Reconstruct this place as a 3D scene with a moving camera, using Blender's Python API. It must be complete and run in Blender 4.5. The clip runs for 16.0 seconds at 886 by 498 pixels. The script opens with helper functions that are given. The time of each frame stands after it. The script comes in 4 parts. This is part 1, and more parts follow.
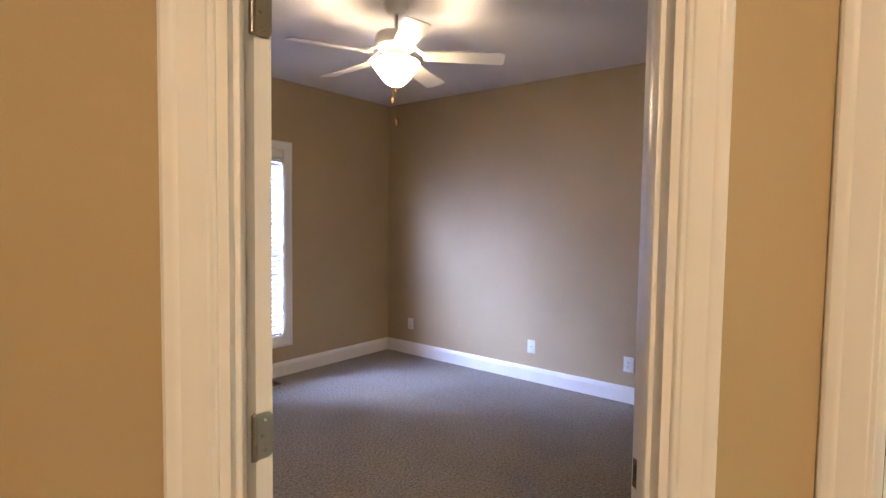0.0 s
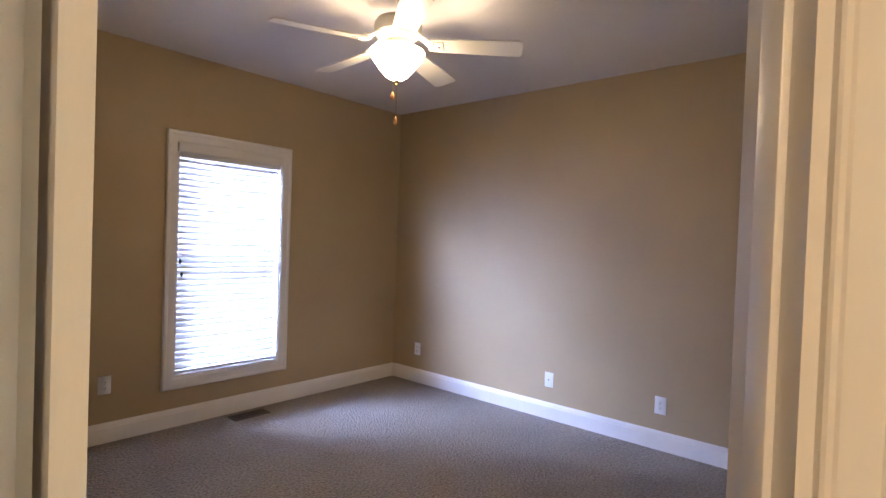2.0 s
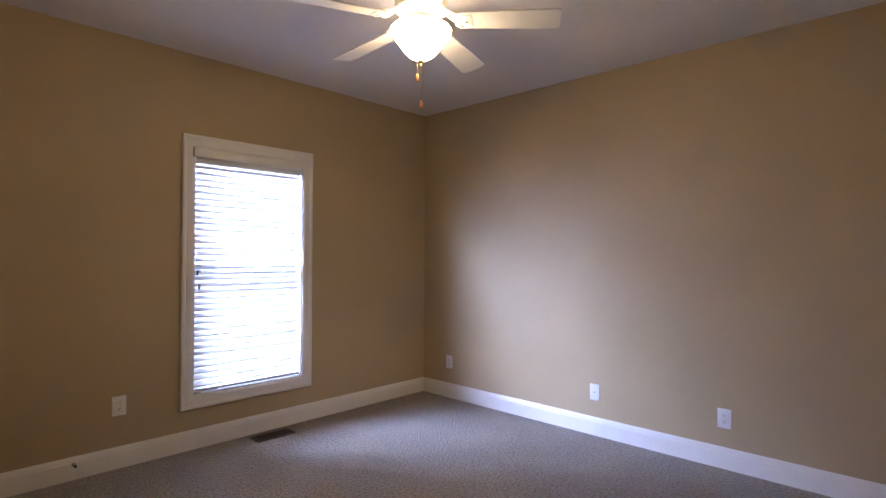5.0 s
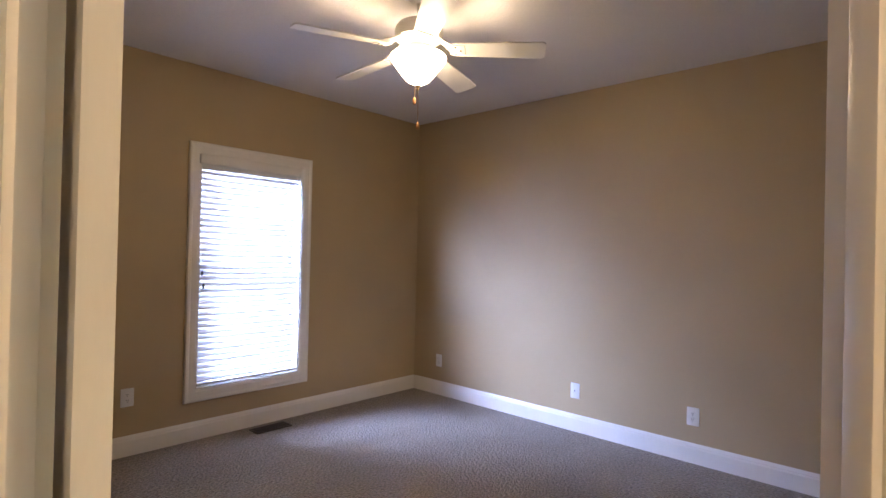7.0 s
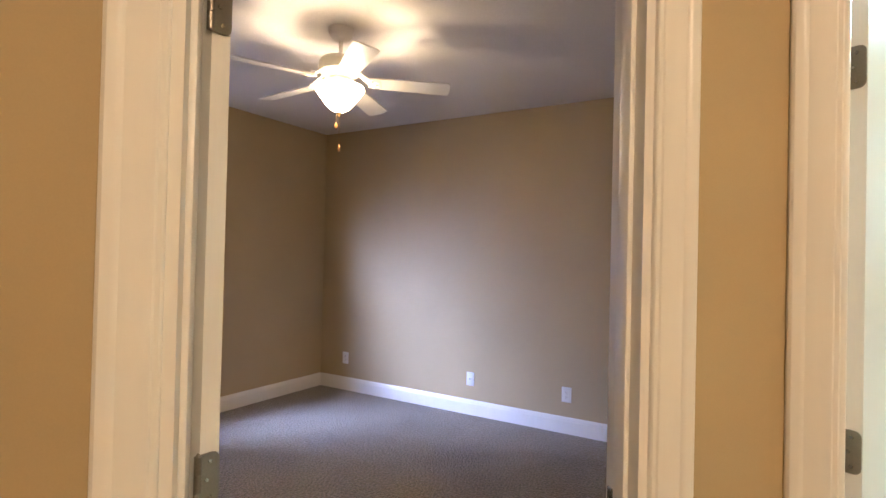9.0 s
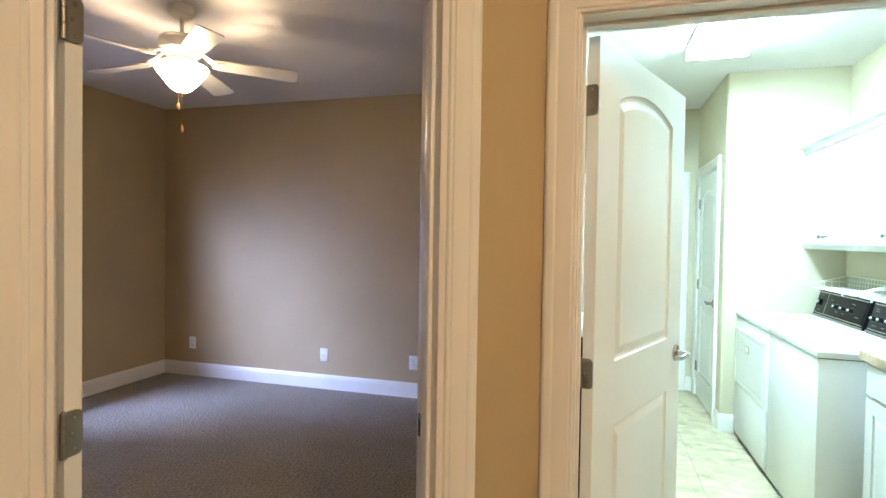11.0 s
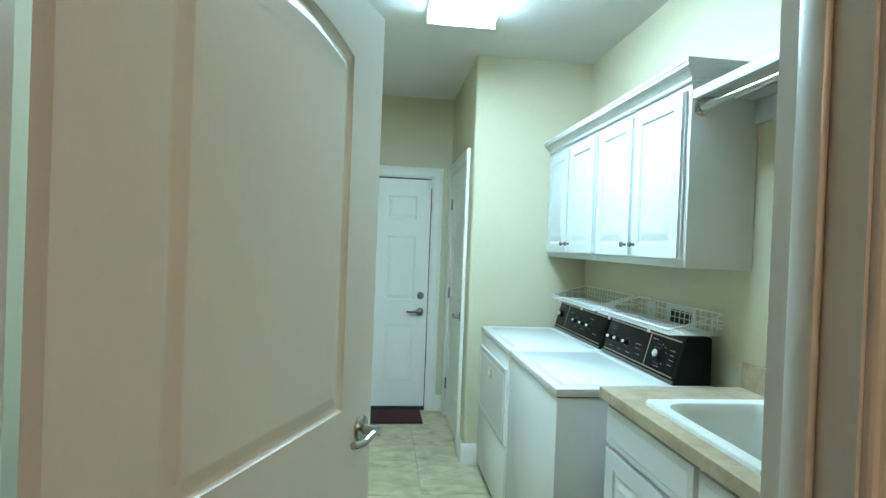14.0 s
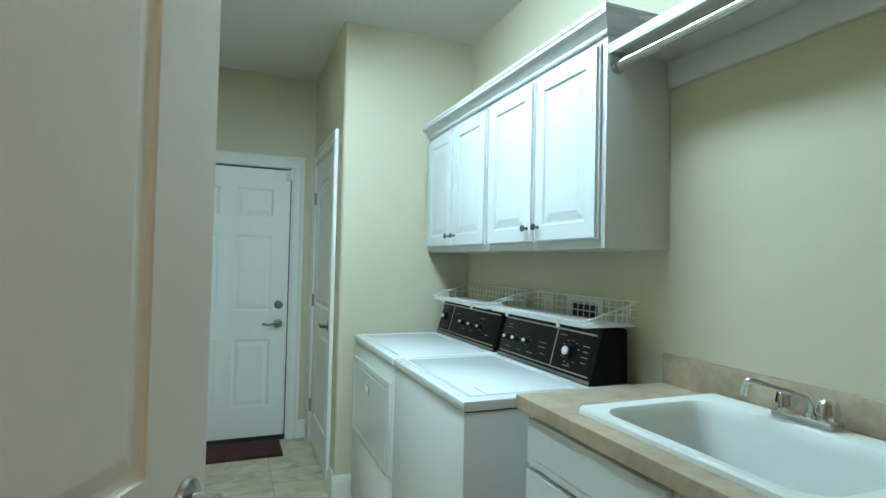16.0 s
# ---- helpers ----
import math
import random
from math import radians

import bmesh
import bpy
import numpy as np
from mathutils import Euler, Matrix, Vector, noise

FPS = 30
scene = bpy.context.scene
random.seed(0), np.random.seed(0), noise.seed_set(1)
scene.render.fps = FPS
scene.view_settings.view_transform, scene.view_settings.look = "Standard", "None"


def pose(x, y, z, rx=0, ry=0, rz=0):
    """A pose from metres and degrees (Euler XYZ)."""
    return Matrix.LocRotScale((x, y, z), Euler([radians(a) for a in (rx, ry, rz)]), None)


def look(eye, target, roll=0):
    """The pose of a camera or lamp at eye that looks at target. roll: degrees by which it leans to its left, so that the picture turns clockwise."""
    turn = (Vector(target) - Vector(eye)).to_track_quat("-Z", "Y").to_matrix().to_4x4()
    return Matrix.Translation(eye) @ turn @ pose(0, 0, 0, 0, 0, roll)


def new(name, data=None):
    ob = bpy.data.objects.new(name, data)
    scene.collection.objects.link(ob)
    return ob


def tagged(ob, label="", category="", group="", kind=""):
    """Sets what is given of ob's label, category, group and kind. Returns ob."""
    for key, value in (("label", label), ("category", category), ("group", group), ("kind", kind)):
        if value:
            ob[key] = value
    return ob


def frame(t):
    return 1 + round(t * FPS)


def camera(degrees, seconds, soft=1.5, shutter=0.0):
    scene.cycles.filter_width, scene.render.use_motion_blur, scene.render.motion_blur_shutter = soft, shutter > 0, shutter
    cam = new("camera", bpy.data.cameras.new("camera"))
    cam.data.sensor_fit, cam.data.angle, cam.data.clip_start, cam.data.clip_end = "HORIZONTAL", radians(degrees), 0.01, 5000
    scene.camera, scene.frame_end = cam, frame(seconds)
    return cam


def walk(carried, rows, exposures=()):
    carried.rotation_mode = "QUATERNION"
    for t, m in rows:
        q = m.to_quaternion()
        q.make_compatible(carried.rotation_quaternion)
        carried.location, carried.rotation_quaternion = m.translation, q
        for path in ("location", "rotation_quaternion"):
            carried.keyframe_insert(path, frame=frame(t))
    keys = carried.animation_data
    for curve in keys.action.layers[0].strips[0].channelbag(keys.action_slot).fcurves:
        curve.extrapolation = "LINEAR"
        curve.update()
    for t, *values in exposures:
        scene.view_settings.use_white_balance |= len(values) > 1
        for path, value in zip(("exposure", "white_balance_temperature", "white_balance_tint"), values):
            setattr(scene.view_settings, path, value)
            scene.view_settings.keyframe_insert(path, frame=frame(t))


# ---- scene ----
cam = camera(79.8, 16.0)
PATH = [
    (0, (0.143, 0.005, 1.474), (-1.103, 1.565, 1.365), 0.78),
    (0.5, (0.077, 0.109, 1.477), (-1.169, 1.670, 1.367), 1.25),
    (1, (0.003, 0.249, 1.463), (-1.254, 1.801, 1.365), 1.63),
    (1.5, (-0.034, 0.348, 1.482), (-1.311, 1.885, 1.403), 1.93),
    (2, (-0.073, 0.405, 1.448), (-1.38, 1.919, 1.411), 2.03),
    (2.5, (-0.17, 0.482, 1.424), (-1.498, 1.977, 1.411), 1.83),
    (3, (-0.222, 0.55, 1.382), (-1.547, 2.048, 1.4), 1.12),
    (3.5, (-0.271, 0.571, 1.364), (-1.61, 2.056, 1.393), 0.51),
    (4, (-0.299, 0.602, 1.341), (-1.672, 2.056, 1.38), 0.23),
    (6.5, (-0.211, 0.494, 1.388), (-1.577, 1.955, 1.383), 0.71),
    (7, (-0.135, 0.421, 1.403), (-1.49, 1.892, 1.418), 1.3),
    (7.5, (-0.086, 0.348, 1.441), (-1.428, 1.831, 1.463), 1.69),
    (8, (-0.052, 0.237, 1.444), (-1.341, 1.766, 1.478), 1.89),
    (8.5, (0.001, 0.116, 1.439), (-1.159, 1.745, 1.481), 1.53),
    (10.8, (0.195, -0.21, 1.453), (-0.421, 1.692, 1.41), 1.2),
    (11, (0.22, -0.213, 1.445), (-0.329, 1.71, 1.404), 0.9),
    (11.5, (0.283, -0.17, 1.45), (-0.093, 1.793, 1.389), 0.8),
    (12, (0.342, -0.067, 1.438), (0.125, 1.92, 1.37), 0.8),
    (12.5, (0.396, 0.152, 1.458), (0.342, 2.15, 1.374), 0.95),
    (13, (0.446, 0.367, 1.474), (0.525, 2.364, 1.399), 1.3),
    (13.5, (0.518, 0.586, 1.458), (0.707, 2.576, 1.41), 1.65),
    (14, (0.578, 0.771, 1.462), (0.81, 2.757, 1.444), 2.2),
    (14.5, (0.596, 0.917, 1.431), (0.907, 2.893, 1.45), 2.5),
    (15, (0.591, 1.067, 1.407), (1.078, 3.006, 1.448), 2.4),
    (15.5, (0.591, 1.167, 1.383), (1.249, 3.055, 1.435), 1.75),
    (16, (0.594, 1.24, 1.351), (1.335, 3.097, 1.401), 1.3),
]
# seconds, stops, kelvin, tint
EXPOSURES = [(0, -0.14, 6200, 10), (2, -0.22, 6350, 10), (7.5, -0.25, 6400, 10), (8.5, -0.15, 6350, 10), (11, -0.34, 6300, 7), (12, -0.82, 6150, 5),
             (13, -1.32, 6100, 4), (14, -1.65, 6150, 4), (15, -1.94, 6300, 8), (16, -2.04, 6350, 10)]
walk(cam, [(t, look(eye, target, roll)) for t, eye, target, roll in PATH], EXPOSURES)
# ---------- world, sun, lights ----------
world = bpy.data.worlds.new("world")
scene.world = world
world.use_nodes = True
wn = world.node_tree
sky = wn.nodes.new("ShaderNodeTexSky")
sky.sky_type = 'NISHITA'
sky.sun_disc = False
sky.sun_elevation, sky.sun_rotation = radians(48), radians(140)
wn.links.new(sky.outputs[0], wn.nodes["Background"].inputs[0])
wn.nodes["Background"].inputs[1].default_value = 0.12


def lamp(name, kind, m, energy, colour, size=0.1, size_y=None, angle=None):
    data = bpy.data.lights.new(name, kind)
    data.energy, data.color = energy, colour
    if kind == 'AREA':
        data.shape = 'RECTANGLE'
        data.size, data.size_y = size, size_y or size
    elif kind == 'SUN':
        data.angle = angle
    else:
        data.shadow_soft_size = size
    ob = new(name, data)
    ob.matrix_world = m
    return ob


# sun stands behind the house, away from the bedroom window
lamp("sun", 'SUN', look((30, -25, 40), (0, 0, 0)), 3.0, (1.0, 0.95, 0.88), angle=radians(0.5))
# added area lamp outside, left of the window, standing in for slanting daylight
lamp("daylight_panel", 'AREA', look((-5.2, 0.80, 2.25), (-4.07, 2.487, 1.15)), 2800, (0.42, 0.53, 1.0), 2.0, 1.9)
# bulbs in the fan's bowl
lamp("fan_bulb", 'POINT', pose(-2.056, 2.291, 2.290), 32, (1.0, 0.75, 0.50), 0.03)


# ---------- materials ----------
def mat(name, col, rough=0.5, metal=0.0, var=0.06, vscale=2.5, grain=0.03, gscale=150.0,
        bump=0.0, bscale=250.0, bdist=0.001, spec=0.5, coat=0.0, stretch=(1, 1, 1), tint=None):
    m = bpy.data.materials.new(name)
    m.use_nodes = True
    nt = m.node_tree
    b = nt.nodes["Principled BSDF"]
    b.inputs["Roughness"].default_value = rough
    b.inputs["Metallic"].default_value = metal
    b.inputs["Specular IOR Level"].default_value = spec
    b.inputs["Coat Weight"].default_value = coat
    tc = nt.nodes.new("ShaderNodeTexCoord")
    mp = nt.nodes.new("ShaderNodeMapping")
    mp.inputs["Scale"].default_value = stretch
    nt.links.new(tc.outputs["Object"], mp.inputs[0])
    big = nt.nodes.new("ShaderNodeTexNoise")
    big.inputs["Scale"].default_value, big.inputs["Detail"].default_value = vscale, 5
    fine = nt.nodes.new("ShaderNodeTexNoise")
    fine.inputs["Scale"].default_value, fine.inputs["Detail"].default_value = gscale, 3
    nt.links.new(mp.outputs[0], big.inputs[0])
    nt.links.new(mp.outputs[0], fine.inputs[0])
    r1 = nt.nodes.new("ShaderNodeMapRange")
    r1.inputs[1].default_value, r1.inputs[2].default_value = 0.3, 0.7
    nt.links.new(big.outputs[0], r1.inputs[0])
    mix = nt.nodes.new("ShaderNodeMix")
    mix.data_type = 'RGBA'
    c2 = tint or [c * (1 - 2 * var) for c in col]
    mix.inputs[6].default_value = (*[min(1, c * (1 + var)) for c in col], 1) if not tint else (*col, 1)
    mix.inputs[7].default_value = (*c2, 1)
    nt.links.new(r1.outputs[0], mix.inputs[0])
    r2 = nt.nodes.new("ShaderNodeMapRange")
    r2.inputs[1].default_value, r2.inputs[2].default_value = 0.25, 0.75
    r2.inputs[3].default_value, r2.inputs[4].default_value = 1 - grain, 1 + grain
    nt.links.new(fine.outputs[0], r2.inputs[0])
    mul = nt.nodes.new("ShaderNodeVectorMath")
    mul.operation = 'SCALE'
    nt.links.new(mix.outputs[2], mul.inputs[0])
    nt.links.new(r2.outputs[0], mul.inputs["Scale"])
    nt.links.new(mul.outputs[0], b.inputs["Base Color"])
    rr = nt.nodes.new("ShaderNodeMapRange")
    rr.inputs[3].default_value, rr.inputs[4].default_value = max(0.02, rough - 0.06), min(1, rough + 0.06)
    nt.links.new(big.outputs[0], rr.inputs[0])
    nt.links.new(rr.outputs[0], b.inputs["Roughness"])
    if bump:
        n3 = nt.nodes.new("ShaderNodeTexNoise")
        n3.inputs["Scale"].default_value, n3.inputs["Detail"].default_value = bscale, 4
        nt.links.new(mp.outputs[0], n3.inputs[0])
        bp = nt.nodes.new("ShaderNodeBump")
        bp.inputs["Strength"].default_value, bp.inputs["Distance"].default_value = bump, bdist
        nt.links.new(n3.outputs[0], bp.inputs["Height"])
        nt.links.new(bp.outputs[0], b.inputs["Normal"])
    return m


def glow(name, col, strength):
    m = bpy.data.materials.new(name)
    m.use_nodes = True
    b = m.node_tree.nodes["Principled BSDF"]
    b.inputs["Base Color"].default_value = (0.9, 0.9, 0.88, 1)
    b.inputs["Roughness"].default_value = 0.35
    b.inputs["Emission Color"].default_value = (*col, 1)
    b.inputs["Emission Strength"].default_value = strength
    return m


WALL = mat("tan_wall_paint", (0.45, 0.346, 0.200), 0.60, var=0.025, vscale=1.6, grain=0.02, gscale=300, bump=0.12, bscale=320, bdist=0.0008, spec=0.3)
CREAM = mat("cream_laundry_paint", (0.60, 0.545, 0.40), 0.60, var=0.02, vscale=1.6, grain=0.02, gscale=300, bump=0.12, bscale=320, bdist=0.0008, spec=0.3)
CEIL = mat("ceiling_paint", (0.78, 0.75, 0.73), 0.85, var=0.02, vscale=1.2, grain=0.03, gscale=90, bump=0.5, bscale=55, bdist=0.004, spec=0.2)
TRIM = mat("white_trim_paint", (0.80, 0.775, 0.73), 0.32, var=0.02, vscale=4, grain=0.012, gscale=60, bump=0.05, bscale=40, bdist=0.0008, stretch=(1, 1, 0.15))
DOORPAINT = mat("white_door_paint", (0.83, 0.815, 0.775), 0.34, var=0.02, vscale=3, grain=0.012, gscale=200, bump=0.10, bscale=220, bdist=0.0006, stretch=(1, 1, 0.2))
CABINET = mat("white_cabinet_paint", (0.74, 0.745, 0.745), 0.30, var=0.015, grain=0.01, bump=0.04, bscale=120, bdist=0.0005)
GROUT = mat("tile_grout", (0.36, 0.33, 0.27), 0.9, var=0.12, vscale=8, grain=0.1, bump=0.4, bscale=200)
NICKEL = mat("satin_nickel", (0.44, 0.415, 0.38), 0.26, 1.0, var=0.04, grain=0.03, gscale=400)
DULLNICKEL = mat("dull_dark_nickel", (0.27, 0.26, 0.24), 0.32, 1.0, var=0.06, grain=0.04, gscale=400)
BRONZE = mat("aged_nickel_hinge", (0.33, 0.29, 0.24), 0.42, 1.0, var=0.08, grain=0.06, gscale=300)
CHROME = mat("chrome", (0.80, 0.80, 0.81), 0.08, 1.0, var=0.02, grain=0.0)
PEWTER = mat("dark_pewter", (0.16, 0.15, 0.14), 0.35, 1.0, var=0.08)
ENAMEL = mat("white_enamel", (0.83, 0.83, 0.82), 0.22, var=0.015, grain=0.006, bump=0.03, bscale=150, bdist=0.0005, coat=0.3)
PLASTICW = mat("white_plastic", (0.80, 0.79, 0.76), 0.38, var=0.02, grain=0.01)
SLOT = mat("dark_slot", (0.03, 0.03, 0.03), 0.6, var=0.1)
BLACK = mat("black_plastic", (0.010, 0.0095, 0.0095), 0.5, var=0.15, grain=0.08, spec=0.06)
PANELBROWN = mat("dark_brown_control_panel", (0.013, 0.010, 0.009), 0.42, var=0.12, vscale=10, grain=0.05, spec=0.05)
SILVER = mat("silver_strip", (0.36, 0.31, 0.25), 0.38, 0.8, var=0.06)
DIALCAP = mat("satin_silver_cap", (0.72, 0.72, 0.70), 0.35, 0.3, var=0.03)
PRINT = mat("printed_marks", (0.30, 0.27, 0.235), 0.5, var=0.05)
BADGE = mat("badge_grey_gold", (0.50, 0.47, 0.36), 0.35, 0.5, var=0.08)
WIRE = mat("white_coated_wire", (0.84, 0.84, 0.82), 0.35, var=0.02)
LAMINATE = mat("tan_stone_laminate", (0.50, 0.40, 0.285), 0.40, var=0.1, vscale=8, grain=0.12, gscale=45, tint=(0.33, 0.24, 0.16), bump=0.05, bscale=90)
SINKW = mat("white_sink_composite", (0.80, 0.80, 0.76), 0.38, var=0.006, vscale=1, grain=0.004)
MAT = mat("dark_red_mat", (0.055, 0.009, 0.012), 0.95, var=0.15, vscale=18, grain=0.35, gscale=400, bump=0.8, bscale=420, bdist=0.004)
BROWNMETAL = mat("brown_register", (0.075, 0.052, 0.036), 0.5, 0.3, var=0.1)
FANWHITE = mat("fan_white_paint", (0.80, 0.77, 0.71), 0.4, var=0.03, grain=0.015)
BRASS = mat("brass_chain", (0.55, 0.36, 0.15), 0.3, 1.0, var=0.05)
WOODPULL = mat("wooden_pull", (0.52, 0.26, 0.10), 0.45, var=0.15, vscale=60)
RUBBER = mat("dark_rubber", (0.02, 0.02, 0.02), 0.7, var=0.1)
HAMPER = mat("black_woven_hamper", (0.012, 0.012, 0.013), 0.75, var=0.2, vscale=30, grain=0.3, gscale=200, bump=0.6, bscale=150, bdist=0.003)
VINYL = mat("white_vinyl", (0.80, 0.80, 0.80), 0.35, var=0.02)
GRASS = mat("lawn", (0.07, 0.10, 0.03), 0.95, var=0.3, vscale=0.6, grain=0.4, gscale=40, bump=0.8, bscale=60, bdist=0.03)
SIDING = mat("pale_siding", (0.60, 0.57, 0.50), 0.7, var=0.05)
BOWL = glow("frosted_glass_bowl_lit", (1.0, 0.74, 0.46), 55.0)
# thin frosted glass: half of the bulb's light goes straight through
BOWL_INSIDE = mat("frosted_glass_inside", (0.86, 0.82, 0.74), 0.5, var=0.02)
for glass in (BOWL, BOWL_INSIDE):
    nt = glass.node_tree
    clear = nt.nodes.new("ShaderNodeBsdfTransparent")
    half = nt.nodes.new("ShaderNodeMixShader")
    half.inputs[0].default_value = 0.5
    nt.links.new(nt.nodes["Principled BSDF"].outputs[0], half.inputs[1])
    nt.links.new(clear.outputs[0], half.inputs[2])
    nt.links.new(half.outputs[0], nt.nodes["Material Output"].inputs[0])
# pale blue emission for the backdrop board, in place of a bright outdoors
BACKGLOW = glow("glowing_backdrop", (0.72, 0.87, 1.0), 0.65)
TUBE = glow("fluorescent_diffuser_lit", (0.66, 1.0, 1.17), 130.0)
HALLGLASS = glow("hall_lamp_glass_lit", (1.0, 0.735, 0.48), 275.0)

# carpet: twisted pile, beige with darker flecks
CARPET = bpy.data.materials.new("beige_twist_carpet")
CARPET.use_nodes = True
nt = CARPET.node_tree
b = nt.nodes["Principled BSDF"]
b.inputs["Roughness"].default_value = 0.95
b.inputs["Specular IOR Level"].default_value = 0.1
b.inputs["Sheen Weight"].default_value = 0.25
tc = nt.nodes.new("ShaderNodeTexCoord")
vor = nt.nodes.new("ShaderNodeTexVoronoi")
vor.inputs["Scale"].default_value = 66
n1 = nt.nodes.new("ShaderNodeTexNoise")
n1.inputs["Scale"].default_value, n1.inputs["Detail"].default_value = 2.2, 6
n2 = nt.nodes.new("ShaderNodeTexNoise")
n2.inputs["Scale"].default_value, n2.inputs["Detail"].default_value = 62, 5
for n in (vor, n1, n2):
    nt.links.new(tc.outputs["Object"], n.inputs[0])
ramp = nt.nodes.new("ShaderNodeValToRGB")
ramp.color_ramp.elements[0].position, ramp.color_ramp.elements[0].color = 0.33, (0.150, 0.122, 0.094, 1)
ramp.color_ramp.elements[1].position, ramp.color_ramp.elements[1].color = 0.66, (0.335, 0.282, 0.220, 1)
nt.links.new(n2.outputs[0], ramp.inputs[0])
wear = nt.nodes.new("ShaderNodeMapRange")
wear.inputs[1].default_value, wear.inputs[2].default_value = 0.3, 0.7
wear.inputs[3].default_value, wear.inputs[4].default_value = 0.88, 1.08
nt.links.new(n1.outputs[0], wear.inputs[0])
sc = nt.nodes.new("ShaderNodeVectorMath")
sc.operation = 'SCALE'
nt.links.new(ramp.outputs[0], sc.inputs[0])
nt.links.new(wear.outputs[0], sc.inputs["Scale"])
nt.links.new(sc.outputs[0], b.inputs["Base Color"])
add = nt.nodes.new("ShaderNodeMath")
add.operation = 'ADD'
nt.links.new(vor.outputs["Distance"], add.inputs[0])
nt.links.new(n2.outputs[0], add.inputs[1])
bp = nt.nodes.new("ShaderNodeBump")
bp.inputs["Strength"].default_value, bp.inputs["Distance"].default_value = 1.0, 0.012
nt.links.new(add.outputs[0], bp.inputs["Height"])
nt.links.new(bp.outputs[0], b.inputs["Normal"])

# tile: sandy stone-look ceramic with soft veins, varied by piece
TILE = bpy.data.materials.new("sandy_ceramic_tile")
TILE.use_nodes = True
nt = TILE.node_tree
b = nt.nodes["Principled BSDF"]
b.inputs["Roughness"].default_value = 0.38
tc = nt.nodes.new("ShaderNodeTexCoord")
oi = nt.nodes.new("ShaderNodeObjectInfo")
sh = nt.nodes.new("ShaderNodeVectorMath")
sh.operation = 'SCALE'
sh.inputs[0].default_value = (7, 11, 3)
nt.links.new(oi.outputs["Random"], sh.inputs["Scale"])
ad = nt.nodes.new("ShaderNodeVectorMath")
nt.links.new(tc.outputs["Object"], ad.inputs[0])
nt.links.new(sh.outputs[0], ad.inputs[1])
mp = nt.nodes.new("ShaderNodeMapping")
mp.inputs["Scale"].default_value = (1, 1.5, 1)
mp.inputs["Rotation"].default_value = (0, 0, 0.35)
nt.links.new(ad.outputs[0], mp.inputs[0])
n1 = nt.nodes.new("ShaderNodeTexNoise")
n1.inputs["Scale"].default_value, n1.inputs["Detail"].default_value, n1.inputs["Distortion"].default_value = 8, 10, 0.6
nt.links.new(mp.outputs[0], n1.inputs[0])
ramp = nt.nodes.new("ShaderNodeValToRGB")
e = ramp.color_ramp.elements
e[0].position, e[0].color = 0.30, (0.335, 0.278, 0.172, 1)
e[1].position, e[1].color = 0.70, (0.56, 0.49, 0.34, 1)
mid = e.new(0.5)
mid.color = (0.46, 0.395, 0.262, 1)
nt.links.new(n1.outputs[0], ramp.inputs[0])
nt.links.new(ramp.outputs[0], b.inputs["Base Color"])
bp = nt.nodes.new("ShaderNodeBump")
bp.inputs["Strength"].default_value, bp.inputs["Distance"].default_value = 0.25, 0.003
nt.links.new(n1.outputs[0], bp.inputs["Height"])
nt.links.new(bp.outputs[0], b.inputs["Normal"])

# blind slat: thin white vinyl that lets some light through
SLAT = bpy.data.materials.new("white_blind_slat")
SLAT.use_nodes = True
nt = SLAT.node_tree
b = nt.nodes["Principled BSDF"]
b.inputs["Base Color"].default_value = (0.86, 0.87, 0.88, 1)
b.inputs["Roughness"].default_value = 0.4
tr = nt.nodes.new("ShaderNodeBsdfTranslucent")
tr.inputs[0].default_value = (0.85, 0.88, 0.93, 1)
ms = nt.nodes.new("ShaderNodeMixShader")
ms.inputs[0].default_value = 0.03
nt.links.new(b.outputs[0], ms.inputs[1])
nt.links.new(tr.outputs[0], ms.inputs[2])
nt.links.new(ms.outputs[0], nt.nodes["Material Output"].inputs[0])

GLASS = bpy.data.materials.new("clear_glass")
GLASS.use_nodes = True
b = GLASS.node_tree.nodes["Principled BSDF"]
b.inputs["Transmission Weight"].default_value = 1.0
b.inputs["Roughness"].default_value = 0.0
b.inputs["IOR"].default_value = 1.45


# ---------- building helpers ----------
def finish(name, bm, material, smooth=False):
    bmesh.ops.recalc_face_normals(bm, faces=bm.faces)
    me = bpy.data.meshes.new(name)
    bm.to_mesh(me)
    bm.free()
    me.materials.append(material)
    if smooth:
        me.shade_smooth()
        me.set_sharp_from_angle(angle=radians(28))
    return me


def part(name, bm, material, parent, label="", smooth=True):
    ob = new(name, finish(name, bm, material, smooth))
    ob.parent = parent
    if label:
        tagged(ob, label)
    return ob


def thing(name, m, label, category, group="", kind=""):
    ob = new(name)
    ob.empty_display_size = 0.1
    ob.matrix_world = m
    return tagged(ob, label, category, group, kind)


def setting(name, bm, material, label, category, m=None):
    ob = new(name, finish(name, bm, material))
    if m is not None:
        ob.matrix_world = m
    return tagged(ob, label, category, "", "structure")


